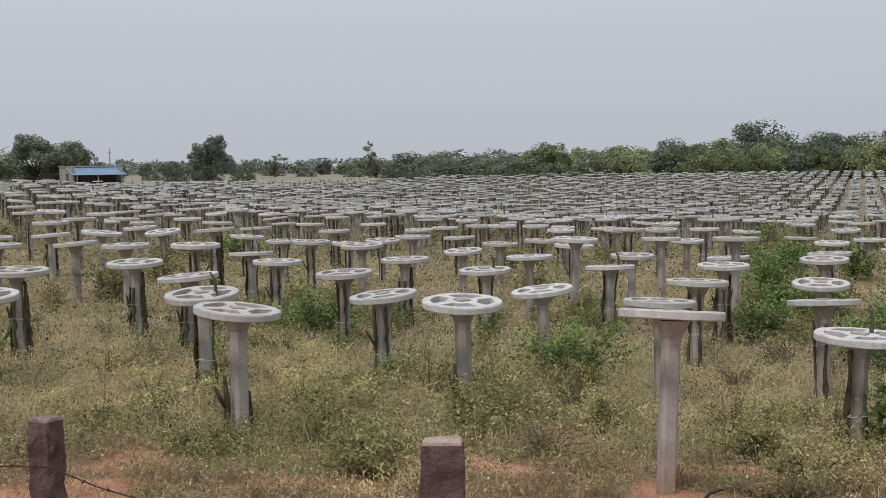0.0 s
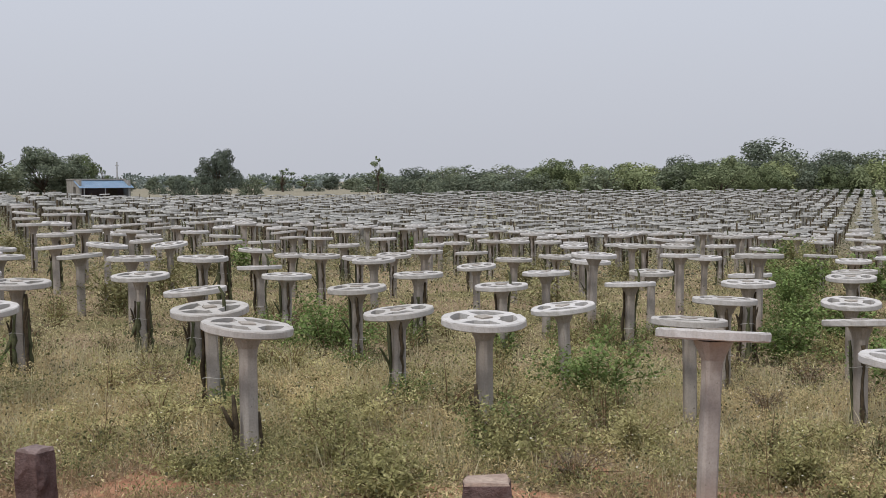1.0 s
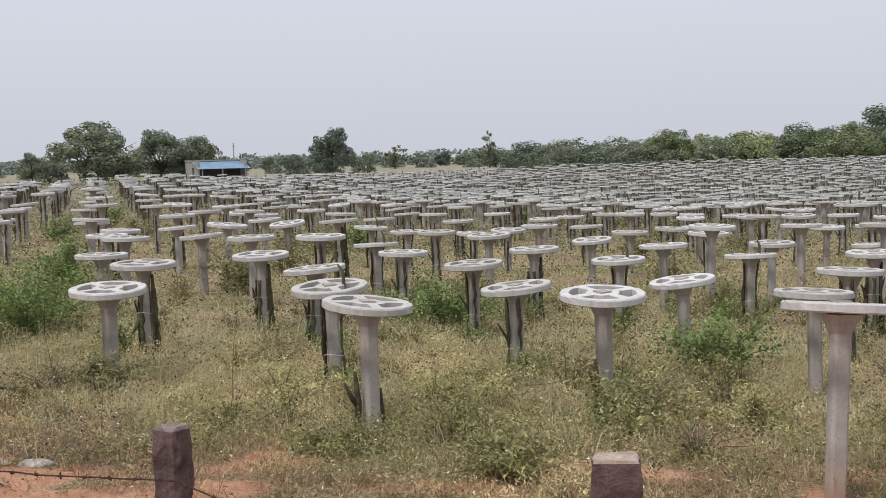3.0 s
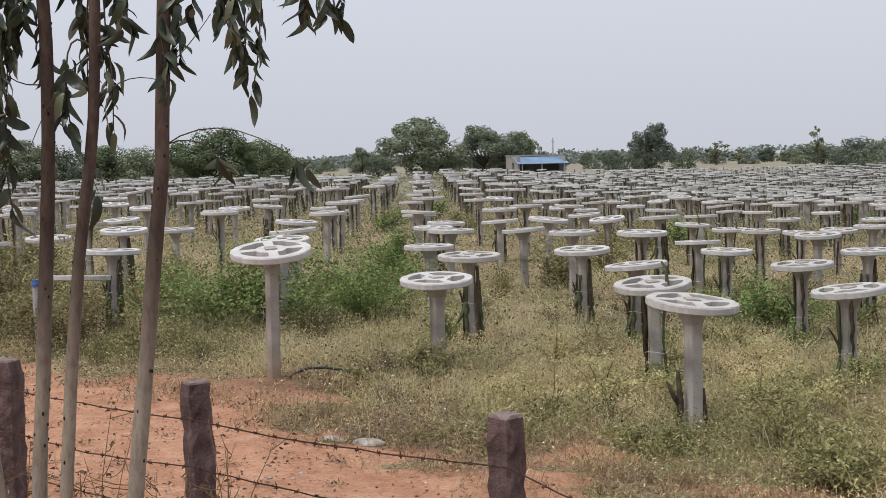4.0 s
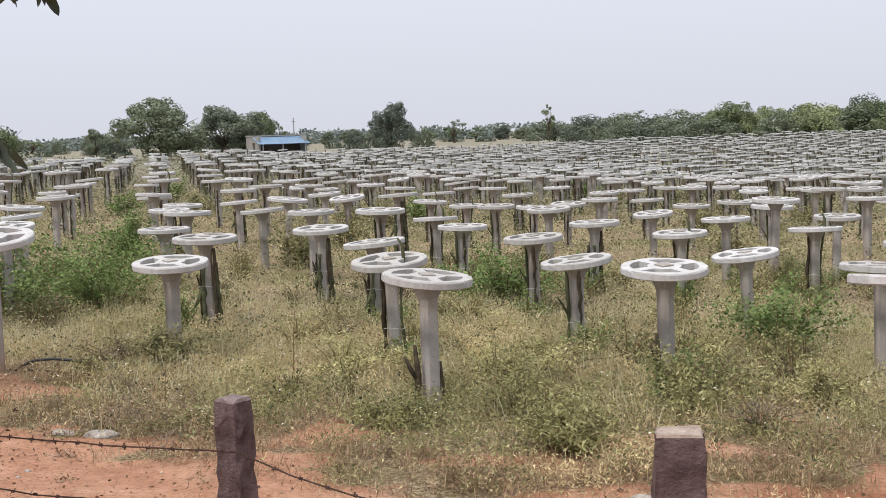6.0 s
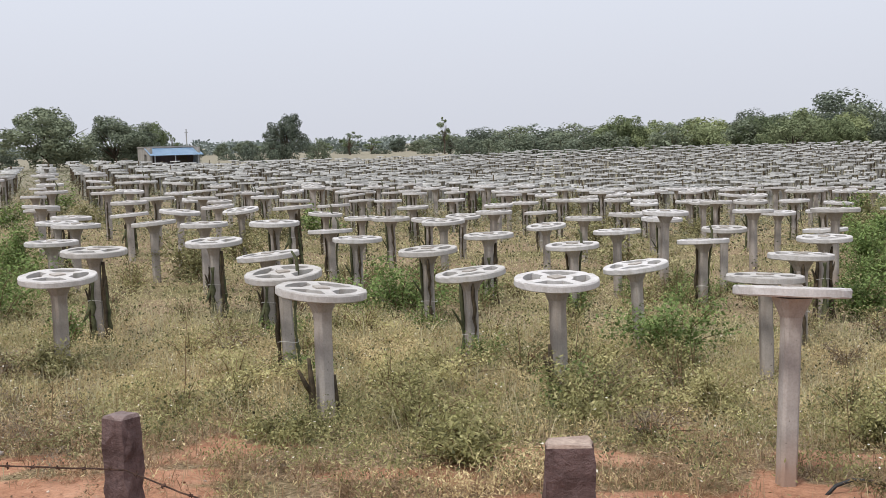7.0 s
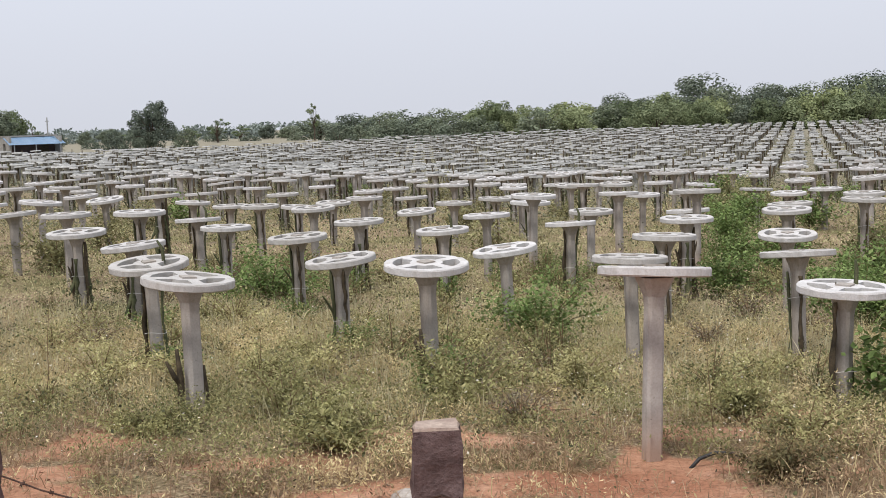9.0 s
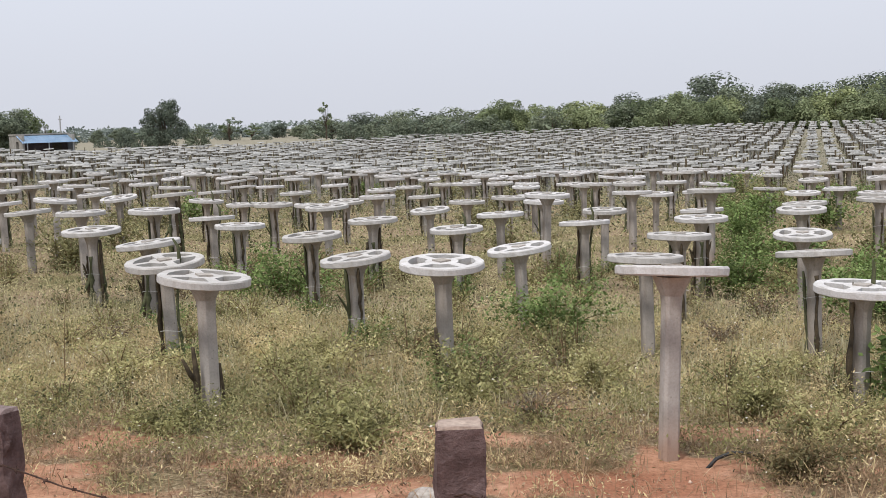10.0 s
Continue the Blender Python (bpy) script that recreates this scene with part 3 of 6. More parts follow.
def pillar_kind(seed, style):
    rs = random.Random(seed)
    ob = new("cactus_trellis")
    text = {"bare": "grey concrete trellis post topped by a four-spoked wheel",
            "stems": "concrete wheel trellis with dry cactus stems tied on",
            "fork": "concrete wheel trellis with dead forked stump at foot",
            "stick": "concrete wheel trellis with a stem poking above it",
            "dense": "concrete wheel trellis wrapped in dark dead cactus stems"}[style]
    tagged(ob, text, "trellis", "trellises of the orchard")
    part_mesh("wheel", WHEEL_ME[seed % 3], ob)
    part("pole", pole_bm(rs.uniform(0.112, 0.128), rs.uniform(1.55, 1.85), rs.uniform(-25, 25)), POLE, ob)
    bm = bmesh.new()
    box(bm, (-0.058, -0.054, -0.02), (0.056, 0.058, 0.013))
    part("cap", bm, POLE, ob)
    if style in ("stems", "stick", "dense"):
        for k in range({"stems": 2, "stick": 2, "dense": 6}[style]):
            side = {"dense": k * 1.25, "stick": -0.7 + 3.1 * k, "stems": 2.4 + 1.9 * k}[style] + rs.uniform(-0.4, 0.4)
            up = rs.uniform(0.14, 0.22) if style == "stick" and k == 0 else 0.0
            part("stem", stem_bm(rs, rs.uniform(-0.35, -0.08), -1.3, side, up, rs.uniform(0.024, 0.036) if style == "dense" else rs.uniform(0.017, 0.027)), STEM if k % 3 else STEM_GREEN, ob, "dark dead climbing stem", True)
        bm = bmesh.new()
        z = -rs.uniform(0.4, 0.75)
        pts = [(0.1 * math.cos(a), 0.1 * math.sin(a), z + 0.012 * math.sin(2 * a)) for a in [i * math.pi / 6 for i in range(13)]]
        tube(bm, pts, [0.0028] * 13, 4, cap=False)
        part("string", bm, STRING, ob, "pale tying string")
    if style == "fork":
        part("stem", fork_bm(rs, radians(200)), STEM, ob, "dead forked stump", True)
    return ob


KINDS = [pillar_kind(1, "bare"), pillar_kind(2, "stems"), pillar_kind(3, "stick"), pillar_kind(4, "dense"), pillar_kind(5, "fork"),
         pillar_kind(6, "bare"), pillar_kind(7, "stems"), pillar_kind(8, "bare")]
PLACED = []


def stand_pillar(x, y, z, kind, lean=(0, 0), tilt=(0, 0), turn=0.0):
    m = pose(x, y, z, lean[0], lean[1], turn)
    if KINDS[kind] in PLACED:
        ob = copy_thing(KINDS[kind], m)
    else:
        ob = KINDS[kind]
        ob.matrix_basis = m
        PLACED.append(ob)
    for c in ob.children:
        if c.name.startswith(("wheel", "cap")):
            c.rotation_euler = (Matrix.Rotation(radians(-turn), 3, 'Z') @ Euler((radians(tilt[0]), radians(tilt[1]), 0)).to_matrix() @ Matrix.Rotation(radians(turn), 3, 'Z')).to_euler()
    return ob


# x, y, height of the wheel's top: those at the field's edge first
FRONT = [(1.71, 8.4, 1.175), (-1.58, 10.11, 1.015), (3.43, 9.79, 0.805), (0.27, 10.87, 0.98), (-2.26, 11.88, 0.965), (-5.7, 10.84, 1.33),
         (2.21, 12.17, 0.825), (-4.38, 11.77, 0.985), (-0.58, 12.98, 0.825), (3.89, 12.43, 0.785), (1.17, 14.25, 0.735), (-4.76, 13.75, 1.055),
         (2.99, 14.39, 0.805), (-3.0, 14.53, 0.905), (-1.23, 15.37, 0.855), (-4.01, 15.93, 0.965), (-7.66, 14.63, 1.165), (4.82, 15.8, 0.63)]
SECOND = [(-9.62, 13.7, 1.08), (0.55, 17.11, 0.73), (3.86, 17.16, 0.76), (2.38, 17.94, 0.69), (-6.54, 16.93, 0.92), (-0.62, 18.28, 0.8),
          (-3.67, 17.98, 1.06), (-2.51, 18.19, 0.79), (-6.76, 18.41, 1.06), (1.27, 19.23, 0.75), (-4.89, 18.67, 1.02), (5.69, 18.69, 0.71),
          (-9.03, 17.46, 1.11), (4.47, 19.19, 1.01), (-11.36, 16.37, 1.18), (2.07, 20.02, 0.97), (-3.24, 20.12, 0.78), (3.04, 20.47, 0.66),
          (-6.18, 20.27, 0.96), (-12.51, 19.49, 1.0), (-12.58, 21.12, 1.23), (-9.91, 19.26, 1.15), (-14.59, 25.04, 1.15), (-17.6, 21.43, 1.3)]
# the third belt, from left to right
WEST = [(-13.09, 22.0, 1.22), (-14.75, 26.89, 1.12), (-13.54, 27.53, 1.04), (-12.52, 25.93, 1.03), (-11.79, 24.88, 1.27), (-14.5, 31.42, 1.2),
        (-12.56, 30.72, 1.04), (-14.2, 35.11, 1.12), (-9.91, 24.73, 0.99), (-9.59, 23.95, 1.1), (-10.62, 27.01, 1.28), (-8.24, 21.37, 0.93),
        (-8.29, 22.15, 0.97), (-12.11, 34.1, 1.15), (-9.51, 27.44, 1.22), (-11.96, 35.95, 1.21), (-8.03, 24.53, 1.12), (-7.63, 23.34, 0.94),
        (-9.24, 31.95, 1.01), (-9.56, 33.87, 0.74), (-7.98, 29.7, 0.97), (-7.95, 30.96, 0.82), (-10.38, 40.58, 0.89)]
MIDDLE = [(-6.96, 27.23, 0.87), (-8.56, 34.41, 0.87), (-5.85, 24.8, 0.9), (-8.54, 36.34, 0.8), (-6.81, 31.24, 0.89), (-5.62, 29.11, 0.88),
          (-4.42, 26.38, 0.7), (-5.19, 35.1, 0.72), (-4.71, 33.69, 0.63), (-3.6, 26.02, 0.62), (-3.76, 31.78, 0.7), (-2.68, 23.53, 0.75),
          (-2.78, 28.5, 0.69), (-2.06, 24.72, 0.63), (-2.29, 33.94, 0.58), (-1.46, 25.69, 0.63), (-0.79, 24.76, 0.76), (-0.91, 30.68, 0.58),
          (-0.3, 33.34, 0.49), (0.12, 27.69, 0.56), (0.22, 23.05, 0.58), (0.61, 32.03, 0.6), (0.96, 24.76, 0.6)]
EAST = [(1.83, 35.48, 0.63), (1.87, 26.11, 0.57), (2.71, 31.93, 0.47), (2.45, 26.69, 0.55), (4.01, 30.58, 0.55), (4.58, 27.34, 0.72),
        (3.87, 22.74, 0.8), (4.98, 26.35, 0.53), (6.08, 30.24, 0.56), (7.57, 37.28, 0.47), (5.68, 25.34, 0.62), (4.74, 21.05, 0.57),
        (7.37, 31.37, 0.42), (8.86, 37.0, 0.45), (8.59, 30.89, 0.62), (7.73, 27.63, 0.48), (7.87, 25.74, 0.49), (6.33, 20.63, 0.65),
        (9.62, 30.58, 0.48), (11.02, 33.8, 0.48), (9.01, 26.88, 0.48), (8.17, 22.29, 0.67), (7.43, 20.26, 0.71), (9.65, 25.99, 0.74)]
# style and the wheel's tilt for the foremost ones
SPECIAL = {0: (0, (-5.5, 1.0)), 1: (4, (2.0, 6.0)), 2: (2, (2.0, 0.8)), 3: (4, (4.0, 2.0)), 4: (2, (6.0, 0.5)), 5: (0, (10.5, 3.0)), 6: (7, (0, 2.5)),
           7: (5, (3.0, 1.0)), 8: (1, (1.5, -5.5)), 9: (6, (-5.0, 0)), 10: (0, (0.5, -3.5)), 11: (3, (3, 1.5)), 13: (3, (0, -5.0)), 15: (3, (2, -1)), 17: (0, (4, 0)), 16: (0, (5, 2))}
wr = random.Random(21)
for i, (x, y, z) in enumerate(FRONT + SECOND + WEST + MIDDLE + EAST):
    kind, tilt = SPECIAL.get(i, (wr.choice([0, 1, 1, 3, 5, 6, 7, 2]), (wr.gauss(0.5, 1.5), wr.gauss(0, 2.0))))
    ob = stand_pillar(x, y, z, kind, (wr.gauss(0, 1.0), wr.gauss(0, 1.0)), tilt, 40 + wr.uniform(-14, 14) if i else 0)
    if i == 5:
        for c in ob.children:
            if c.name.startswith("wheel"):
                c.scale = (1.07, 1.07, 1.05)

# the rest of the orchard: rows that run away to the left of ahead
ROW_WAY = radians(22.5)
U, N = Vector((-math.sin(ROW_WAY), math.cos(ROW_WAY))), Vector((math.cos(ROW_WAY), math.sin(ROW_WAY)))
taken = [Vector(p[:2]) for p in FRONT + SECOND + WEST + MIDDLE + EAST]
rest = []
# a wide-set block in front, a closer-set one behind it
for across, along, near, beyond in ((2.03, 2.5, 20.3, 37.0), (1.5, 1.78, 37.0, 155.0)):
    for r in range(int(-95 / across), int(125 / across)):
        for s in range(0, int(185 / along)):
            if wr.random() < 0.04:
                continue
            p = N * (0.5 + across * r + wr.gauss(0, 0.06)) + U * (9.95 + along * s + wr.gauss(0, 0.08))
            d, az = p.length, math.degrees(math.atan2(p.x, p.y))
            if not -52 < az < 29 or d > beyond or d > float(np.interp(az, REACH_AZ, REACH)):
                continue
            if (d < near and (az > -39 or near > 30)) or p.y < float(np.interp(p.x, EDGE_X, EDGE_Y)) + 1.0:
                continue
            if any((p - q).length < 1.4 for q in taken):
                continue
            rest.append((d, p.x, p.y))
rest.sort()
for d, x, y in rest[:230]:
    z = float(height(x, y)) + wr.gauss(1.06, 0.07)
    stand_pillar(x, y, z, wr.choice([0, 1, 3, 2, 5, 3, 0, 6, 7]), (wr.gauss(0, 1.2), wr.gauss(0, 1.2)), (wr.gauss(0, 2.0), wr.gauss(0, 2.2)), wr.uniform(0, 90))


def far_pillars(spots):
    """The pillars far across the field, in one mesh: wheel, pole, and a stem."""
    a = np.arange(12) * 2 * math.pi / 12
    circ = np.stack([np.cos(a), np.sin(a)], -1)
    v, quads, kinds, base = [], [], [], 0
    for _, x, y in spots:
        z = float(height(x, y)) + wr.gauss(1.06, 0.08)
        tx, ty, h = wr.gauss(0, 0.035), wr.gauss(0, 0.035), 0.065 + wr.gauss(0, 0.006)
        loops = []
        for r, dz in ((0.283, -h * 0.6), (0.283, -0.004), (0.36, 0.0), (0.365, -h)):
            xy = circ * r * wr.uniform(0.985, 1.015)
            loops.append(np.c_[xy + (x, y), z + dz + xy[:, 0] * tx + xy[:, 1] * ty])
        for r, dz in ((0.145, -0.004), (0.1, -h)):
            xy = circ * r
            loops.append(np.c_[xy + (x, y), z + dz + xy[:, 0] * tx + xy[:, 1] * ty])
        pr = np.repeat(circ[::2] * wr.uniform(0.058, 0.068), 2, 0)
        loops += [np.c_[pr + (x, y), np.full(12, z - 0.24)], np.c_[pr + (x, y), np.full(12, z - 1.5)]]
        v.append(np.concatenate(loops))
        i = np.arange(12)
        for k in (0, 1, 2, 4, 5, 6):
            o = base + 12 * k
            quads.append(np.stack([o + i, o + 12 + i, o + 12 + (i + 1) % 12, o + (i + 1) % 12], -1))
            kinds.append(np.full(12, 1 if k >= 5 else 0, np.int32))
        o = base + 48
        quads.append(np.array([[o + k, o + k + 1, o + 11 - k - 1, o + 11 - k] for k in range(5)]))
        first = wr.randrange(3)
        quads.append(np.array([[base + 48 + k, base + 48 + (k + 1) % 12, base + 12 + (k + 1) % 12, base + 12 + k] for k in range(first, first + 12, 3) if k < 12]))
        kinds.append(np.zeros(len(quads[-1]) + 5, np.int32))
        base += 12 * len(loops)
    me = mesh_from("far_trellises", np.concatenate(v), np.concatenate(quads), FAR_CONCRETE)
    me.materials.append(SHADED_FAR_POLE)
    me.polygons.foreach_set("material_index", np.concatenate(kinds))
    tagged(new("far_trellises", me), "rows of grey concrete wheel trellises across the field", "trellises", kind="stuff")


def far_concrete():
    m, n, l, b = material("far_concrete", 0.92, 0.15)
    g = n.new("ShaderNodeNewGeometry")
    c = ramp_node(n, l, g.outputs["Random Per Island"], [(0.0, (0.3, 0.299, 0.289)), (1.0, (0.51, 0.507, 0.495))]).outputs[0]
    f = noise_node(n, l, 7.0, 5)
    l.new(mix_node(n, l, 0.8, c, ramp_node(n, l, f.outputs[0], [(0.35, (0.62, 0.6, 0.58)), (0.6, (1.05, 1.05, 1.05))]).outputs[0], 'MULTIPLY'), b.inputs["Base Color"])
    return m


FAR_CONCRETE = far_concrete()
far_pillars(rest[230:])


def far_stems(spots):
    """Dead stems that lean on the far pillars."""
    v, q, base = [], [], 0
    for _, x, y in spots:
        z = float(height(x, y))
        for _ in range(wr.choice([1, 2, 3, 4])):
            a, r, w = wr.uniform(0, 6.28), wr.uniform(0.08, 0.2), wr.uniform(0.018, 0.03)
            px, py, hh = x + r * math.cos(a), y + r * math.sin(a), wr.uniform(0.6, 1.0)
            qx, qy = px + wr.gauss(0, 0.07), py + wr.gauss(0, 0.07)
            if wr.random() < 0.06:
                hh = wr.uniform(1.15, 1.35)
            for bx, by, bz in ((px, py, z), (qx, qy, z + hh)):
                v += [(bx - w, by - w, bz), (bx + w, by - w, bz), (bx + w, by + w, bz), (bx - w, by + w, bz)]
            q += [(base + k, base + (k + 1) % 4, base + 4 + (k + 1) % 4, base + 4 + k) for k in range(4)] + [(base + 4, base + 5, base + 6, base + 7)]
            base += 8
    tagged(new("far_stems", mesh_from("far_stems", v, q, STEM)), "dark dead cactus stems along the far trellises", "stems", kind="stuff")


far_stems(rest[230:])


# ---- grass and weeds ----
def scatter(count, r0, r1, a0, a1, seed):
    g = np.random.default_rng(seed)
    r = np.sqrt(g.uniform(r0 ** 2, r1 ** 2, count))
    a = np.radians(g.uniform(a0, a1, count))
    return r * np.sin(a), r * np.cos(a), g


def blades(name, x, y, g, lo, hi, width, lean, mat, label, rise=0.5):
    """Straws and blades that lie and stand in a tangle: one tapered quad each."""
    n = len(x)
    h, a, b = g.uniform(lo, hi, n), g.uniform(0, 2 * math.pi, n), g.uniform(0, 2 * math.pi, n)
    w = width * g.uniform(0.6, 1.5, n)
    t = np.abs(g.normal(0, lean, n)).clip(0, 1.45)
    z = height(x, y) + rise * h * g.uniform(0, 1, n) ** 2
    d = np.stack([np.sin(t) * np.cos(b), np.sin(t) * np.sin(b), np.cos(t)], -1) * h[:, None]
    e = np.stack([np.cos(a) * w / 2, np.sin(a) * w / 2, 0 * w], -1)
    p = np.stack([x, y, z], -1)
    v = np.stack([p - e * 0.7, p + e * 0.7, p + d * 0.55 + e, p + d + e * 0.2 - (0, 0, 0.02), p + d - e * 0.2 - (0, 0, 0.02), p + d * 0.55 - e], 1).reshape(-1, 3)
    i = np.arange(n)[:, None] * 6
    f = np.stack([i + [0, 1, 2, 5], i + [5, 2, 3, 4]], 1).reshape(-1, 4)
    return tagged(new(name, mesh_from(name, v, f, mat)), label, "grass", kind="stuff")


def leaves(name, x, y, z, g, size, mat, label, category="weeds", parent=None, flat=0.6, slim=0.28):
    """Small folded leaves: diamonds with random turns."""
    n = len(x)
    a, t, s = g.uniform(0, 2 * math.pi, n), g.uniform(-1, 1, n) * flat, size * g.uniform(0.55, 1.45, n)
    d = np.stack([np.cos(a) * np.cos(t), np.sin(a) * np.cos(t), np.sin(t)], -1)
    u = g.normal(size=(n, 3)) * (0.5, 0.5, 0.25)
    e = np.cross(d, u + (0, 0, 1))
    e /= np.linalg.norm(e, axis=1)[:, None] + 1e-9
    c = np.stack([x, y, z], -1)
    s = s[:, None]
    v = np.stack([c, c + d * s * 0.45 + e * s * slim, c + d * s, c + d * s * 0.45 - e * s * slim], 1).reshape(-1, 3)
    me = mesh_from(name, v, np.arange(4 * n).reshape(-1, 4), mat)
    if parent:
        return part_mesh(name, me, parent)
    return tagged(new(name, me), label, category, kind="stuff")


def keep(x, y, g, power=1.0, field=None):
    c = cover(x, y) ** power * (1 - np.exp(-((x + 6.6) / 2.2) ** 2 - ((y - 6.6) / 1.0) ** 2).clip(0, 1))
    if field is not None:
        c = c * field(x, y)
    for fx, fy, _ in FRONT[:9]:
        c = c * (1 - 0.8 * np.exp(-((x - fx) / 0.3) ** 2 - ((y - fy + 0.3) / 0.4) ** 2))
    k = g.uniform(size=len(x)) < c
    return x[k], y[k]


clump = lambda seed, size, lo, hi: (lambda x, y: step(lo, hi, waves(x, y, seed, size) + 0.45 * waves(x, y, seed + 50, size * 0.3)))
green_zone = clump(31, 3.2, -0.1, 0.75)
shady_corner = lambda x, y: step(-6.2, -7.4, x) * step(17, 14, y)
dry_zone = lambda x, y: (0.35 + 0.65 * (1 - green_zone(x, y))) * (1 - 0.7 * shady_corner(x, y))

patchy = clump(37, 1.1, -0.75, 0.2)
hump = lambda x, y: 0.04 + 0.15 * step(-0.6, 1.0, waves(x, y, 71, 0.9) + 0.5 * waves(x, y, 72, 0.35))
leafy_patch = clump(38, 0.9, -0.35, 0.35)
past_edge = lambda x, y: y - np.interp(x, EDGE_X, EDGE_Y)
dry_foot = lambda x, y: np.exp(-((x - 1.5) / 1.1) ** 2 - ((y - 8.0) / 0.7) ** 2)
strip = lambda x, y: np.maximum(step(1.6, 0.6, past_edge(x, y) - 0.7 * step(-1.6, -2.8, x) - 1.1 * step(0.2, 1.2, x) + 0.5 * waves(x, y, 91, 0.9)), dry_foot(x, y))
leafy_belt = lambda x, y: (0.35 + 0.65 * leafy_patch(x, y)) * (1 - 0.9 * dry_foot(x, y)) * step(-2.8, -1.7, x) * step(0.3, 1.1, past_edge(x, y) + 0.5 * waves(x, y, 92, 0.8)) * step(11.4, 9.8, y + 0.6 * waves(x, y, 93, 1.2))
x, y, g = scatter(110000, 7.0, 14.5, -50, 26, 41)
x, y = keep(x, y, g, 1.3, lambda x, y: dry_zone(x, y) * (0.25 + 0.75 * patchy(x, y)) * (1 - 0.7 * leafy_belt(x, y)) * (1 - 0.6 * strip(x, y)))
blades("dry_grass", x, y, g, 0.04, 0.15, 0.005, 1.2, STRAW, "dry straw-coloured grass over the field", 0.9)
x, y, g = scatter(90000, 9.0, 16.5, -50, 26, 75)
x, y = keep(x, y, g, 1.3, lambda x, y: dry_zone(x, y) * clump(76, 1.3, -0.3, 0.4)(x, y) * (1 - 0.8 * leafy_belt(x, y)) * (1 - 0.8 * strip(x, y)))
blades("feathery_grass", x, y, g, 0.1, 0.27, 0.0045, 0.6, FEATHER, "feathery pale dry grass standing in patches", 0.3)
x, y, g = scatter(150000, 6.6, 12.5, -50, 26, 54)
x, y = keep(x, y, g, 0.6, lambda x, y: strip(x, y) * (0.15 + 0.85 * patchy(x, y)))
blades("withered_grass", x, y, g, 0.04, 0.15, 0.0045, 1.2, RUSSET, "withered russet grass along the track", 0.5)
x, y, g = scatter(260000, 7.0, 15, -50, 26, 51)
x, y = keep(x, y, g, 1.2, lambda x, y: dry_zone(x, y) * (0.2 + 0.8 * patchy(x, y)) * (1 - 0.6 * leafy_belt(x, y)))
leaves("dry_weeds", x, y, height(x, y) + hump(x, y) * g.uniform(0, 1, len(x)) ** 0.7, g, 0.03, STRAW, "dry curled leaflets of withered weeds", flat=1.1, slim=0.15)
x, y, g = scatter(45000, 14.5, 32, -50, 27, 42)
x, y = keep(x, y, g, 1.0, dry_zone)
blades("dry_grass", x, y, g, 0.05, 0.18, 0.01, 1.2, PALE, "dry straw-coloured grass between the trellises", 0.7)
for count, r0, r1, size, seed in ((120000, 14.5, 22, 0.038, 52), (90000, 22, 48, 0.07, 55)):
    x, y, g = scatter(count, r0, r1, -50, 27, seed)
    x, y = keep(x, y, g, 1.0, dry_zone)
    leaves("dry_weeds", x, y, height(x, y) + 1.5 * hump(x, y) * g.uniform(0, 1, len(x)) ** 0.7, g, size, PALE, "dry leaflets of withered weeds farther off", flat=1.1, slim=0.1)
x, y, g = scatter(26000, 32, 125, -50, 28, 43)
x, y = keep(x, y, g)
blades("dry_grass", x, y, g, 0.12, 0.34, 0.02, 0.8, HAZED_STRAW, "dry grass among the far trellises")
x, y, g = scatter(40000, 7.0, 15, -50, 26, 44)
x, y = keep(x, y, g, 1.5, lambda x, y: green_zone(x, y) * (1 - strip(x, y)))
blades("green_grass", x, y, g, 0.04, 0.15, 0.0055, 1.1, BLADE, "olive green grass in patches", 0.8)
x, y, g = scatter(40000, 15, 100, -50, 27, 45)
x, y = keep(x, y, g, 1.0, clump(33, 5.0, -0.2, 0.8))
blades("green_grass", x, y, g, 0.1, 0.3, 0.016, 0.8, BLADE, "olive green grass between the trellises")
weed_zone = clump(35, 1.5, -0.35, 0.9)
x, y, g = scatter(150000, 7.0, 15, -50, 26, 46)
x, y = keep(x, y, g, 1.4, lambda x, y: (0.1 + 0.9 * weed_zone(x, y)) * (1 - 0.8 * strip(x, y)))
leaves("field_weeds", x, y, height(x, y) + g.uniform(0.0, 1, len(x)) ** 1.2 * (0.06 + 0.22 * weed_zone(x, y)), g, 0.026, WEED, "low small-leaved weeds between the trellises", flat=1.0, slim=0.2)
x, y, g = scatter(105000, 7.0, 17, -50, 26, 66)
x, y = keep(x, y, g, 1.0, lambda x, y: (0.02 + 0.98 * clump(67, 0.45, 0.0, 0.5)(x, y)) * (0.1 + 0.9 * clump(68, 1.8, -0.2, 0.4)(x, y)))
leaves("field_weeds", x, y, height(x, y) + 0.05 + g.uniform(0.0, 1, len(x)) ** 1.3 * 0.26, g, 0.026, SPECK, "dark small leaves of thin weeds over straw", flat=1.0, slim=0.34)
x, y, g = scatter(70000, 15, 40, -50, 26, 69)
x, y = keep(x, y, g, 1.0, lambda x, y: (0.1 + 0.9 * clump(67, 0.7, -0.1, 0.7)(x, y)))
leaves("field_weeds", x, y, height(x, y) + 0.05 + g.uniform(0.0, 0.35, len(x)), g, 0.045, SPECK, "dark small leaves of thin weeds farther off", flat=1.0, slim=0.34)
far_patch = clump(39, 3.5, -0.3, 0.6)
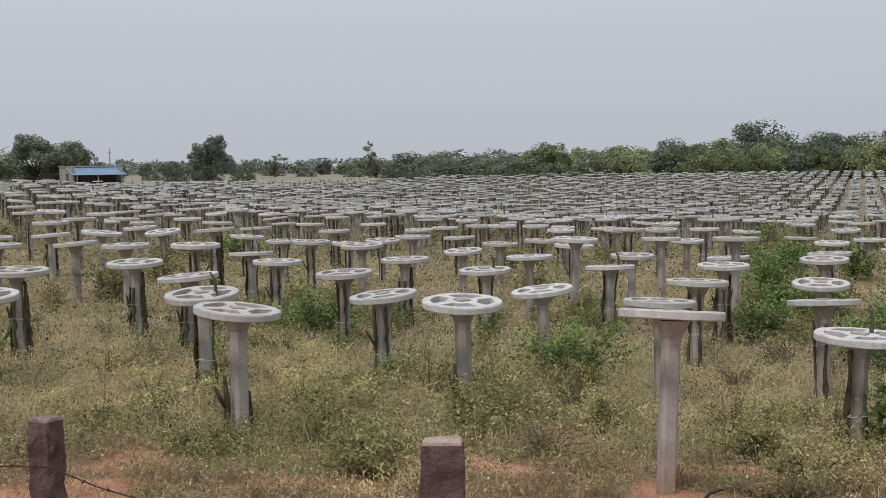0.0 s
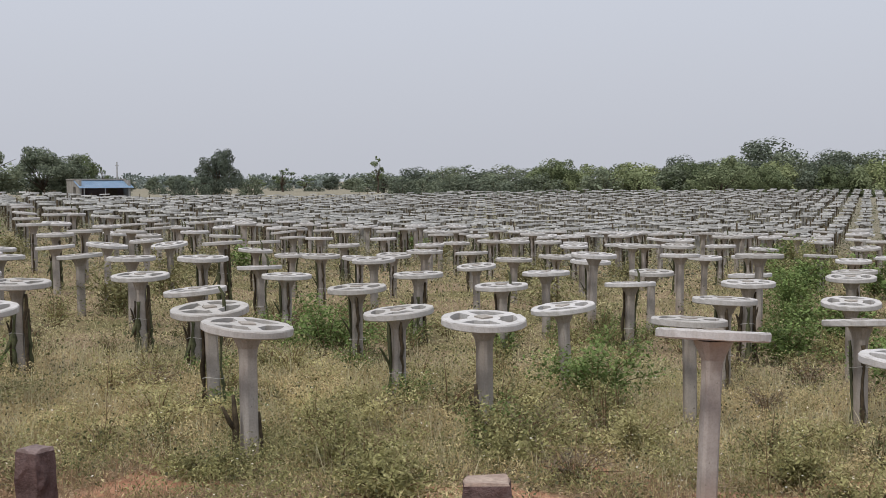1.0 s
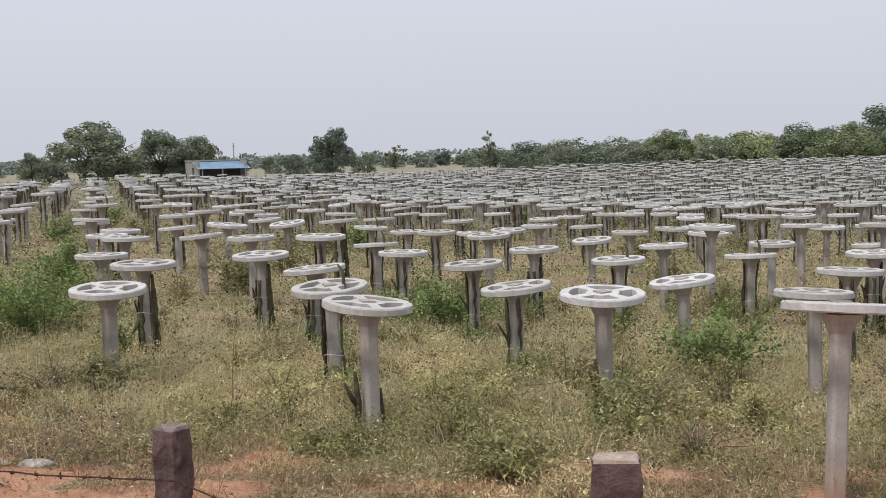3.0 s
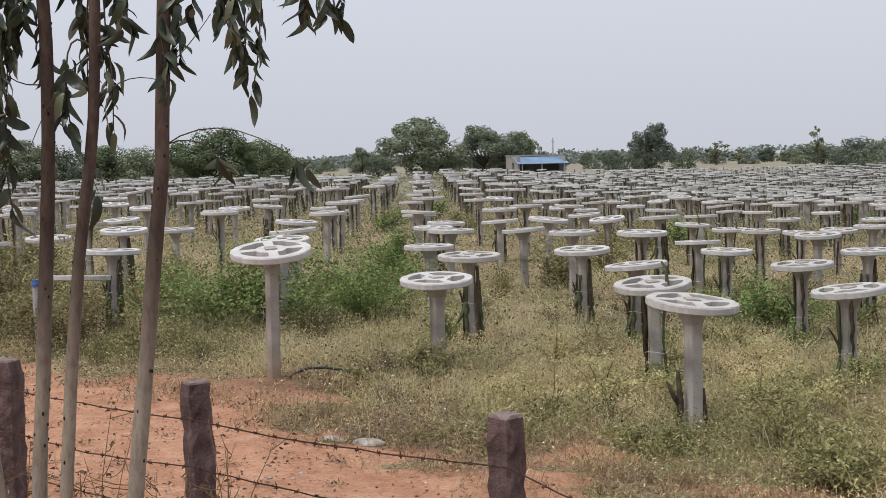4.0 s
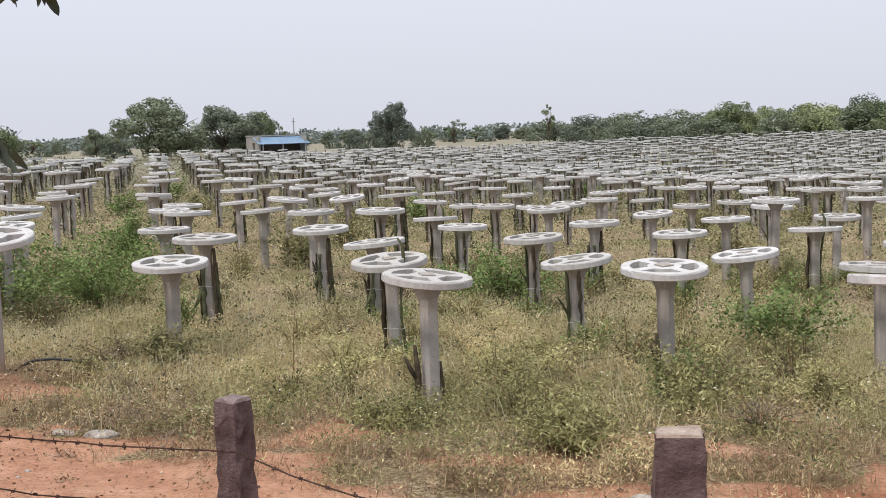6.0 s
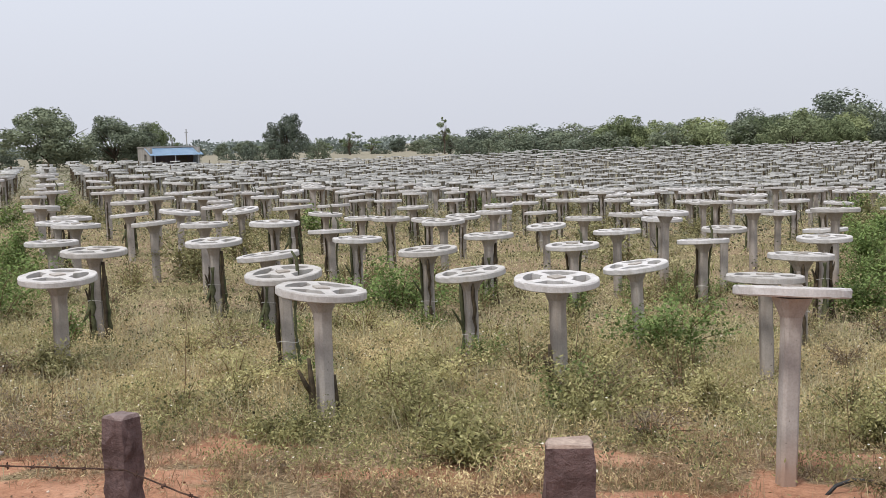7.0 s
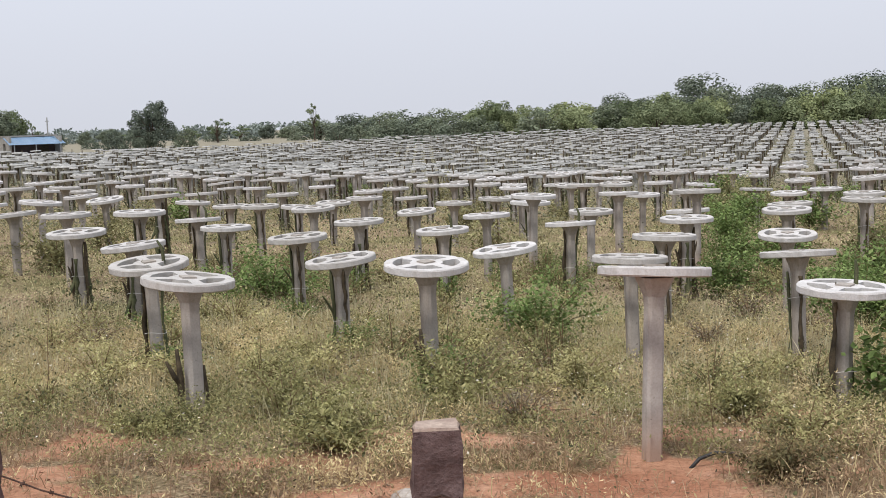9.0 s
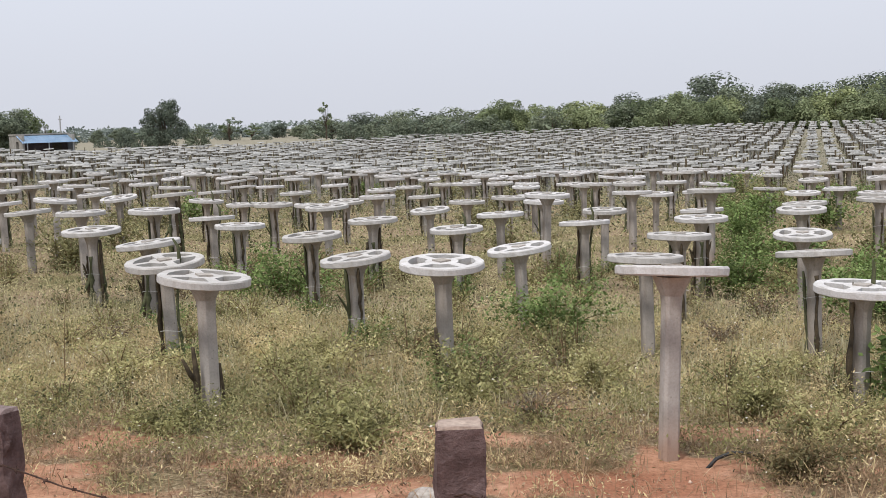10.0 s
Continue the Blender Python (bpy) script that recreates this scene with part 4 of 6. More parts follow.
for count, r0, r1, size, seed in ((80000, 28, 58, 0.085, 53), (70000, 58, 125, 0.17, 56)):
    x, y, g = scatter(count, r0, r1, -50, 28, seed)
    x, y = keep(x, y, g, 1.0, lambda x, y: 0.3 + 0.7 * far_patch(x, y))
    leaves("field_weeds", x, y, height(x, y) + g.uniform(0.0, 0.7, len(x)) * (0.45 + 0.55 * far_patch(x, y)), g, size, HAZED_WEED, "olive weeds among the far trellises")
x, y, g = scatter(130000, 15, 60, -50, 27, 47)
x, y = keep(x, y, g, 1.0, clump(36, 2.4, -0.4, 0.9))
leaves("field_weeds", x, y, height(x, y) + g.uniform(0.0, 0.42, len(x)), g, 0.05, WEED, "low small-leaved weeds farther off")
# green growth that climbs round the far posts
g = np.random.default_rng(58)
posts = np.array([(px, py) for _, px, py in rest[120:] if wr.random() < 0.85])
i = np.repeat(np.arange(len(posts)), 16)
x, y = posts[i, 0] + g.normal(0, 0.16, len(i)), posts[i, 1] + g.normal(0, 0.16, len(i))
leaves("climbing_growth", x, y, height(x, y) + g.uniform(0.0, 0.85, len(i)) * g.uniform(0.5, 1.0, len(posts))[i], g, 0.12, HAZED_WEED, "dark olive growth round the far trellis posts", flat=1.2, slim=0.2)
# brown litter where the grass gives way to the track
x, y, g = scatter(40000, 9.5, 17, -50, -16, 60)
k = g.uniform(size=len(x)) < np.exp(-((past_edge(x, y) - 0.35) / 0.55) ** 2) * step(-0.5, 0.5, waves(x, y, 62, 0.7)) * step(-3.0, -4.5, x)
x, y = x[k], y[k]
leaves("edge_litter", x, y, height(x, y) + g.uniform(0, 0.06, len(x)), g, 0.035, DEAD, "brown leaf litter along the track edge", "litter", flat=0.9, slim=0.2)
# dry little plants scattered on the track
g = np.random.default_rng(59)
cx, cy = g.uniform(-11, 3, 150), g.uniform(6.2, 11, 150)
k = past_edge(cx, cy) < -0.1
cx, cy = cx[k], cy[k]
i = np.repeat(np.arange(len(cx)), 40)
x, y = cx[i] + g.normal(0, 0.06, len(i)), cy[i] + g.normal(0, 0.04, len(i))
leaves("track_litter", x, y, height(x, y) + g.uniform(0, 0.045, len(i)), g, 0.035, DEAD, "withered little plants on the bare track", "litter", flat=0.9, slim=0.14)


def tufts(name, seed, centres, per, size, mat, label, lo, hi, tall, field, r0=7.1, r1=15.5, slim=0.28):
    """Low weed plants as domes of leaflets, with gaps between them."""
    cx, cy, g = scatter(centres, r0, r1, -50, 26, seed)
    cx, cy = keep(cx, cy, g, 1.6, field)
    n = len(cx)
    rad = g.uniform(lo, hi, n)
    top = rad * g.uniform(*tall, n)
    i = np.repeat(np.arange(n), np.maximum(30, (per * (rad / hi) ** 2)).astype(int))
    m = len(i)
    a, e = g.uniform(0, 2 * math.pi, m), np.arcsin(g.uniform(0, 1, m) ** 0.8)
    k = g.uniform(0.55, 1.08, m) * (1 + 0.25 * np.sin(3 * a + i))
    x = cx[i] + rad[i] * k * np.cos(e) * np.cos(a)
    y = cy[i] + rad[i] * k * np.cos(e) * np.sin(a)
    z = height(x, y) + top[i] * k * np.sin(e)
    leaves(name, x, y, z, g, size, mat, label, flat=1.0, slim=slim)


front_green = lambda x, y: np.clip(0.25 + 0.9 * step(-3.2, -2.0, x) * step(11.3, 10.2, y), 0, 1)
region = lambda seed: clump(seed, 2.0, -0.25, 0.45)
olive_at, gold_at = region(201), region(202)
tufts("weed_tufts", 111, 500, 700, 0.026, OLIVE, "low olive weed tufts in the field", 0.16, 0.42, (0.5, 0.9), lambda x, y: front_green(x, y) * olive_at(x, y) * (1 - 0.85 * strip(x, y)), slim=0.2)
tufts("weed_tufts", 112, 720, 900, 0.027, YELLOW, "yellowing weed tufts over the field", 0.16, 0.45, (0.45, 0.9), lambda x, y: 0.9 * gold_at(x, y) * (1 - 0.7 * leafy_belt(x, y)) * (1 - 0.92 * strip(x, y)), slim=0.16)
tufts("weed_tufts", 113, 600, 750, 0.03, STRAW, "withered straw-coloured weed tufts", 0.14, 0.38, (0.4, 0.85), lambda x, y: dry_zone(x, y) * (1 - 0.8 * gold_at(x, y)) * (1 - 0.8 * leafy_belt(x, y)), slim=0.15)
tufts("weed_tufts", 114, 560, 900, 0.027, LEAFY, "leafy light green weed tufts near the track", 0.16, 0.42, (0.45, 0.9), lambda x, y: leafy_belt(x, y), 7.1, 12.0, slim=0.17)
tufts("weed_tufts", 117, 520, 560, 0.03, RUSSET, "russet withered weed tufts along the track", 0.12, 0.32, (0.4, 0.8), lambda x, y: strip(x, y), 6.8, 12.5, slim=0.14)
past_track = lambda x, y: step(-5.4, -4.6, x) * step(-1.4, -2.2, x) * step(-0.15, 0.25, past_edge(x, y)) * step(1.5, 0.8, past_edge(x, y) + 0.3 * waves(x, y, 97, 0.8))
tufts("weed_tufts", 118, 700, 620, 0.022, BRUSH, "grey-brown feathery weeds along the track", 0.12, 0.3, (0.6, 1.1), past_track, 7.5, 12.5, slim=0.2)
tufts("weed_tufts", 119, 900, 420, 0.03, OLIVE, "dark olive weeds beside the track's bend", 0.2, 0.45, (0.5, 1.0), lambda x, y: 0.75 * shady_corner(x, y), 11, 17, slim=0.22)
tufts("weed_tufts", 115, 800, 420, 0.036, PALE, "straw-coloured weed tufts between the trellises", 0.25, 0.6, (0.4, 0.8), lambda x, y: 0.6 * gold_at(x, y), 15, 40, 0.16)
tufts("weed_tufts", 116, 700, 300, 0.038, OLIVE, "olive weed tufts between the trellises", 0.25, 0.6, (0.5, 1.0), lambda x, y: 0.6 * olive_at(x, y), 15, 40)
x, y, g = scatter(2500, 7.2, 15, -50, 26, 48)
x, y = keep(x, y, g, 1.2)
leaves("pale_seed_heads", x, y, height(x, y) + g.uniform(0.08, 0.3, len(x)), g, 0.02, SEED, "pale seed heads over the dry grass")
x, y, g = scatter(16000, 5.5, 12, -58, 26, 49)
k = (y < np.interp(x, EDGE_X, EDGE_Y) + 0.8) & (g.uniform(size=len(x)) < 0.25 + 0.5 * step(0.2, 0.9, waves(x, y, 61, 1.2)))
x, y = x[k], y[k]
leaves("fallen_leaves", x, y, height(x, y) + 0.006, g, 0.026, DEAD, "dry fallen leaves and crumbs on the track", "litter", flat=0.25)


def weed_bush(x, y, r, h, seed, mat, label, count=1500, size=0.055, name="weed_bush"):
    """A bush: stems that fan out and leaves along them."""
    ob = tagged(new(name), label, "bush", "weed bushes")
    z0 = float(height(x, y))
    ob.location = (x, y, z0)
    g = np.random.default_rng(seed)
    bm = bmesh.new()
    tips = []
    for i in range(22):
        a, k = g.uniform(0, 6.28), g.uniform(0.15, 1.25)
        tip = Vector((math.cos(a) * r * k, math.sin(a) * r * k, h * g.uniform(0.35, 1.15) * (1.1 - 0.3 * k)))
        pts = [Vector((0.04 * math.cos(a), 0.04 * math.sin(a), -0.03)), tip * 0.5 + Vector((0, 0, h * 0.12)), tip]
        tube(bm, pts, [0.006, 0.005, 0.002], 4, cap=False)
        tips.append(pts)
    tagged(part("stem_tangle", bm, TWIG, ob, "thin brown stems"), kind="stuff")
    i, k = g.integers(0, 22, count), g.uniform(0.2, 1.05, count) ** 0.8
    P = np.array([[list(q) for q in t] for t in tips])
    a, b, c = P[i, 0], P[i, 1], P[i, 2]
    kk = k[:, None]
    p = (1 - kk) ** 2 * a + 2 * kk * (1 - kk) * b + kk ** 2 * c + g.normal(size=(count, 3)) * (0.1 * r, 0.1 * r, 0.1 * h)
    p[:, 2] = np.maximum(p[:, 2], 0.01)
    leaves("foliage", p[:, 0], p[:, 1], p[:, 2], g, size, mat, "", parent=ob, flat=0.9, slim=0.28 if mat == LUSH else 0.2)
    return ob


GREEN_TEXT, GREY_TEXT, BROWN_TEXT = "lush green leafy weed bush in the grass", "olive small-leaved weed bush in dry grass", "browning leafy bush beside the trellises"
BUSHES = [(-8.5, 14.3, 1.25, 1.05, 0, 0.05), (-7.3, 16.3, 0.95, 0.9, 0, 0.05), (-8.6, 20.5, 0.6, 0.7, 0, 0.05), (1.45, 13.3, 0.65, 0.65, 0, 0.045),
          (-1.75, 16.6, 0.95, 0.85, 0, 0.05), (0.5, 10.2, 0.75, 0.42, 3, 0.04), (-0.85, 9.8, 0.65, 0.42, 3, 0.036), (4.4, 17.4, 0.55, 0.6, 0, 0.05),
          (2.35, 7.85, 0.36, 0.26, 2, 0.03), (4.0, 9.6, 0.5, 0.75, 0, 0.07)]
MORE = [(2.55, 9.5, 0.35, 0.3, 3, 0.035), (1.5, 10.7, 0.5, 0.35, 4, 0.034), (2.75, 8.65, 0.4, 0.34, 4, 0.03), (3.1, 11.0, 0.5, 0.35, 4, 0.034), (-0.75, 11.7, 0.55, 0.35, 4, 0.034), (-2.55, 11.1, 0.6, 0.32, 4, 0.034), (0.6, 12.4, 0.5, 0.35, 4, 0.036), (-1.75, 9.3, 0.4, 0.16, 3, 0.032), (-9.4, 12.3, 0.8, 0.7, 2, 0.05),
        (-4.45, 11.75, 0.55, 0.32, 1, 0.04), (-3.1, 9.25, 0.6, 0.22, 1, 0.03), (-0.4, 8.9, 0.6, 0.28, 3, 0.038), (5.9, 16.9, 0.6, 0.6, 0, 0.05), (-7.75, 14.7, 0.95, 0.95, 0, 0.05), (-10.6, 13.0, 0.9, 0.7, 1, 0.05), (-11.8, 14.2, 0.9, 0.8, 2, 0.05), (-10.2, 15.2, 0.9, 0.8, 1, 0.05), (-12.6, 15.8, 1.0, 0.9, 1, 0.055), (-6.5, 14.9, 0.8, 0.85, 0, 0.045), (5.2, 14.2, 0.8, 0.7, 0, 0.055), (5.35, 20.6, 0.45, 0.6, 0, 0.05), (6.2, 23.6, 0.55, 0.8, 0, 0.055), (7.0, 26.8, 0.7, 0.9, 0, 0.07), (7.9, 30.2, 0.8, 1.0, 1, 0.08), (9.0, 34.5, 0.9, 1.0, 0, 0.08), (6.9, 22.4, 0.45, 0.5, 2, 0.06)]
for i, (x, y, r, h, k, s) in enumerate(BUSHES + MORE):
    weed_bush(x, y, r, h, 300 + i, (LUSH, WEED, BROWNED, LEAFY, YELLOW)[k], (GREEN_TEXT, GREY_TEXT, BROWN_TEXT, GREY_TEXT, "yellowing feathery weed bush in dry grass")[k], int(2200 + 2400 * r), s)
PLANTS = [weed_bush(-1.2, 11.2, 0.34, 0.36, 700, LEAFY, "leafy light green weed plant in dry grass", 800, 0.036),
          weed_bush(2.6, 10.6, 0.3, 0.4, 701, OLIVE, "dark olive weed plant in dry grass", 700, 0.034),
          weed_bush(-3.4, 12.6, 0.36, 0.3, 702, YELLOW, "yellowing weed plant in dry grass", 800, 0.036),
          weed_bush(0.9, 9.4, 0.3, 0.3, 703, BRUSH, "grey-brown withered weed plant in the grass", 700, 0.03)]
px, py, pg = scatter(420, 8.2, 22, -42, 22, 88)
pk = (cover(px, py) > 0.75) & (past_edge(px, py) > 0.7)
for fx, fy, _ in FRONT:
    pk &= (np.abs(px - fx * (py / fy)) > 0.35) | (py > fy) | (py < fy - 1.3)
for x, y in list(zip(px[pk], py[pk]))[:150]:
    near_green = float(front_green(x, y))
    k = int(pg.choice(4, p=[0.25 + 0.2 * near_green, 0.3, 0.25 - 0.2 * near_green, 0.2]))
    size = float(pg.uniform(0.6, 1.25))
    copy_thing(PLANTS[k], Matrix.LocRotScale((x, y, float(height(x, y))), Euler((0, 0, float(pg.uniform(0, 6.28)))), (size, size, size * float(pg.uniform(0.8, 1.25)))))
wb = random.Random(5)
for i, (x, y, z) in enumerate([FRONT[3], FRONT[8], FRONT[13], FRONT[14], FRONT[11], FRONT[4]] + SECOND[1::2]):
    weed_bush(x + wb.uniform(-0.3, 0.3), y - wb.uniform(0.1, 0.35), wb.uniform(0.22, 0.38), wb.uniform(0.25, 0.45), 460 + i, LUSH, "small green weed bush at a trellis foot", 1100, 0.032)
for i in range(26):
    d, az = wb.uniform(18, 48), radians(wb.uniform(-44, 22))
    weed_bush(d * math.sin(az), d * math.cos(az), wb.uniform(0.5, 0.9), wb.uniform(0.5, 0.95), 400 + i, wb.choice([LUSH, WEED, WEED]), "green weed bush between rows of trellises", 1200, 0.085)


# ---- trees far off ----
def tree_kind(name, label, mat, h, r, seed, count, size, low=0.25, airy=0.0):
    """Tapered trunk, limbs, and a crown of leaf clumps round the limb ends."""
    g = np.random.default_rng(seed)
    ob = tagged(new(name), label, "tree", "trees round the field")
    bm = bmesh.new()
    fork = h * (low + 0.12)
    tube(bm, [(0, 0, -0.3), (0.03 * h, 0, fork * 0.5), (0, 0.02 * h, fork), (0.02 * h, 0, h * 0.8)], [0.035 * h, 0.026 * h, 0.02 * h, 0.005 * h], 7)
    ends = []
    for i in range(13):
        a, k = i * 2.4 + g.uniform(-0.3, 0.3), g.uniform(0.35, 0.95)
        zz = h * g.uniform(low + 0.14, 0.93)
        reach = r * k * math.sqrt(max(0.15, 1 - ((zz / h - 0.55) / 0.5) ** 2))
        end = Vector((math.cos(a) * reach, math.sin(a) * reach, zz))
        s = Vector((0, 0, fork * g.uniform(0.8, 1.2)))
        tube(bm, [s, s.lerp(end, 0.5) + Vector((0, 0, 0.04 * h)), end], [0.013 * h, 0.008 * h, 0.002 * h], 5)
        ends.append(end)
    part("trunk", bm, BARK_FAR, ob, "brown trunk and limbs")
    E = np.array([list(e) for e in ends])
    # the crown: billows of leaves that face outwards, smaller ones riding on larger ones
    n_big, n_small = 20, 60
    a, k = g.uniform(0, 2 * math.pi, n_big), (np.arange(n_big) + g.uniform(0, 1, n_big)) / n_big
    girth = np.interp(k, [0, 0.2, 0.55, 0.8, 1.0], [0.55, 0.85, 0.8, 0.6, 0.15]) * g.uniform(0.55, 1.0, n_big)
    lop = g.uniform(0, 6.28)
    tall = 0.84 - 0.16 * (0.5 + 0.5 * np.sin(2 * a + lop)) * girth
    big = np.stack([girth * r * np.cos(a), girth * r * np.sin(a), h * (low + 0.08) + (h * tall - h * (low + 0.08)) * k], -1)
    if airy:
        big = E[g.integers(0, len(E), n_big)] + g.normal(size=(n_big, 3)) * (0.15 * r, 0.15 * r, 0.05 * h)
    big_r = g.uniform(0.22, 0.42, n_big) * r * (1 - 0.45 * airy)
    on = g.integers(0, n_big, n_small)
    way = g.normal(size=(n_small, 3)) + (0, 0, 0.35)
    way /= np.linalg.norm(way, axis=1)[:, None]
    C = np.concatenate([big, big[on] + way * (big_r[on] * 0.85)[:, None]])
    rad = np.concatenate([big_r, g.uniform(0.12, 0.2, n_small) * r * (1 - 0.3 * airy)])
    which = g.choice(len(C), count, p=rad ** 2 / np.sum(rad ** 2))
    way = g.normal(size=(count, 3))
    way /= np.linalg.norm(way, axis=1)[:, None]
    p = C[which] + way * (rad[which] * g.uniform(0.8, 1.03, count))[:, None] * (1, 1, 0.85)
    p[:, 2] = np.clip(p[:, 2], h * low * 0.7, h * 1.03)
    # leaf sprays lie roughly across the outward way
    out = way + g.normal(size=(count, 3)) * 0.28 + (0, 0, 0.15)
    d = np.cross(out, g.normal(size=(count, 3)))
    d /= np.linalg.norm(d, axis=1)[:, None] + 1e-9
    e = np.cross(out, d)
    e /= np.linalg.norm(e, axis=1)[:, None] + 1e-9
    s = (size * g.uniform(0.5, 1.4, count))[:, None]
    v = np.stack([p - d * s * 0.5, p + e * s * 0.36, p + d * s * 0.5, p - e * s * 0.36], 1).reshape(-1, 3)
    part_mesh("crown", mesh_from("crown", v, np.arange(4 * count).reshape(-1, 4), mat), ob)
    return ob


TREES = [tree_kind("broad_tree", "dark green broad-crowned tree behind the field", CROWN_DARK, 7, 3.8, 1, 14000, 0.22, 0.14),
         tree_kind("round_tree", "green round-crowned tree beside the field", CROWN_MID, 6, 3.6, 2, 14000, 0.22, 0.06),
         tree_kind("mango_tree", "fresh green dense tree of the grove", CROWN_FRESH, 5, 3.4, 3, 4200, 0.27, 0.02),
         tree_kind("thin_tree", "slender tree with an airy sparse crown", CROWN_MID, 7, 1.7, 4, 1300, 0.24, 0.25, 0.7),
         tree_kind("low_tree", "low dusky green shrubby tree far off", CROWN_DARK, 4, 3.0, 5, 2000, 0.3, 0.0),
         tree_kind("grove_tree", "dark leafy tree of the grove", CROWN_DARK, 6, 3.6, 6, 4200, 0.27, 0.03)]
TREE_H = [7, 6, 5, 7, 4, 6]
STOOD = []


def stand_tree(k, x, y, h, wide, turn):
    s = h / TREE_H[k]
    m = Matrix.LocRotScale((x, y, float(height(x, y)) - 0.35), Euler((0, 0, turn)), (wide, wide, s))
    if k in STOOD:
        sx, sy, sz = TREES[k].scale
        copy_thing(TREES[k], m @ Matrix.Diagonal((1 / sx, 1 / sy, 1 / sz, 1)))
    else:
        STOOD.append(k)
        TREES[k].matrix_basis = m


def tree_at(k, az, dist, top118, half118):
    """A tree by its bearing and distance; its top and half width are given as they would be at 118 m."""
    if az > -12:
        dist = max(dist, dist - 118 + 4 + float(np.interp(az, REACH_AZ, REACH)))
    h = 2.13 + (top118 - 2.13) * dist / 118 - float(height(dist * math.sin(radians(az)), dist * math.cos(radians(az))))
    wide = 1.28 * half118 * dist / 118 / (3.8, 3.6, 3.4, 1.7, 3.0, 3.6)[k]
    a = radians(az)
    stand_tree(k, dist * math.sin(a), dist * math.cos(a), h, wide, wb.uniform(0, 6.28))


SINGLE = [(1, -31.6, 122, 5.9, 3.3), (4, -29.2, 135, 4.4, 3.0), (0, -24.9, 160, 3.7, 1.1), (0, -22.1, 120, 6.5, 3.6), (0, -19.2, 124, 5.6, 3.0), (1, -17.7, 130, 5.0, 1.7),
          (0, -11.6, 135, 5.4, 1.9), (4, -13.3, 150, 2.8, 1.0), (4, -10.2, 140, 3.0, 1.1), (3, -8.8, 150, 3.5, 0.8), (3, -4.4, 140, 4.6, 0.5), (0, -40.0, 125, 5.0, 3.2), (5, -38.2, 128, 4.5, 2.6),
          (1, -36.3, 134, 4.4, 2.6), (5, -34.6, 130, 4.3, 2.4), (5, -33.2, 136, 4.3, 2.2), (1, -29.5, 124, 4.75, 2.3), (4, -24.1, 125, 3.0, 1.3), (3, -16.7, 135, 3.9, 0.4), (4, -12.6, 128, 2.7, 1.1)]
GROVE = [(1, 3.6, 128, 4.4, 2.2), (5, 13.4, 165, 6.2, 3.7), (2, 11.6, 128, 4.6, 2.4), (5, 15.9, 124, 5.1, 2.5), (5, 20.7, 150, 5.8, 3.4), (1, 9.7, 128, 4.1, 2.2), (2, 18.5, 125, 4.5, 2.6), (2, 13.7, 124, 4.1, 2.3)]
for k, az, d, t, hw in SINGLE + GROVE:
    tree_at(k, az, d, t, hw)
for az in np.arange(-46, -3.5, 1.15):
    tree_at(wb.choice([4, 4, 0, 3]), az + wb.uniform(-0.4, 0.4), wb.uniform(220, 280), wb.uniform(2.3, 2.9), wb.uniform(0.5, 1.1))
for az in np.arange(-46, -4, 1.0):
    if wb.random() < 0.28:
        tree_at(4, az + wb.uniform(-0.4, 0.4), wb.uniform(160, 195), wb.uniform(1.85, 2.2), wb.uniform(0.5, 1.0))
for az in np.arange(-4.0, 27, 1.15):
    t = float(np.interp(az, [-4, 0, 4, 7, 9.5, 12, 16, 20, 30], [3.3, 3.4, 3.65, 3.85, 4.2, 4.4, 4.65, 5.0, 5.1]))
    tree_at(wb.choice([5, 2, 5, 5] if az > 3 else [5, 5, 4]), az + wb.uniform(-0.4, 0.4), wb.uniform(140, 160), t + wb.uniform(-0.25, 0.55), wb.uniform(1.9, 3.0))
for az in np.arange(-3.6, 27, 1.15):
    t = float(np.interp(az, [-4, 2, 5, 9, 14, 20, 30], [2.8, 2.75, 3.2, 3.6, 3.7, 3.9, 4.0]))
    tree_at(wb.choice([2, 2, 1, 5, 4] if az > 4 else [4, 5, 4]), az + wb.uniform(-0.4, 0.4), wb.uniform(119, 130), t + wb.uniform(-0.25, 0.3), wb.uniform(1.5, 2.3))


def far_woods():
    """Woods along the horizon behind the fields: clumps too far off to tell apart, haze in their leaf colour."""
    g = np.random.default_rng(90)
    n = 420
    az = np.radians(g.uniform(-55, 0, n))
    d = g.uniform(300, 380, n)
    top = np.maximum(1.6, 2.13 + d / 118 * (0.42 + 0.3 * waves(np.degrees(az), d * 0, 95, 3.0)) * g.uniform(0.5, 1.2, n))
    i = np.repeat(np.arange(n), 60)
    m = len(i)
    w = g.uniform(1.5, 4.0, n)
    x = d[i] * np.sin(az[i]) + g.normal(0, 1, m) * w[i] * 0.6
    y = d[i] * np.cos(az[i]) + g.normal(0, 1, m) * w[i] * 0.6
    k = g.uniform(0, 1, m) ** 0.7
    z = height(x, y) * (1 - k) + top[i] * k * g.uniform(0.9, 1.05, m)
    leaves("far_woods", x, y, z, g, 0.9, HAZED_WOODS, "hazy grey-green woods along the horizon", "woods", flat=1.0, slim=0.42)


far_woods()


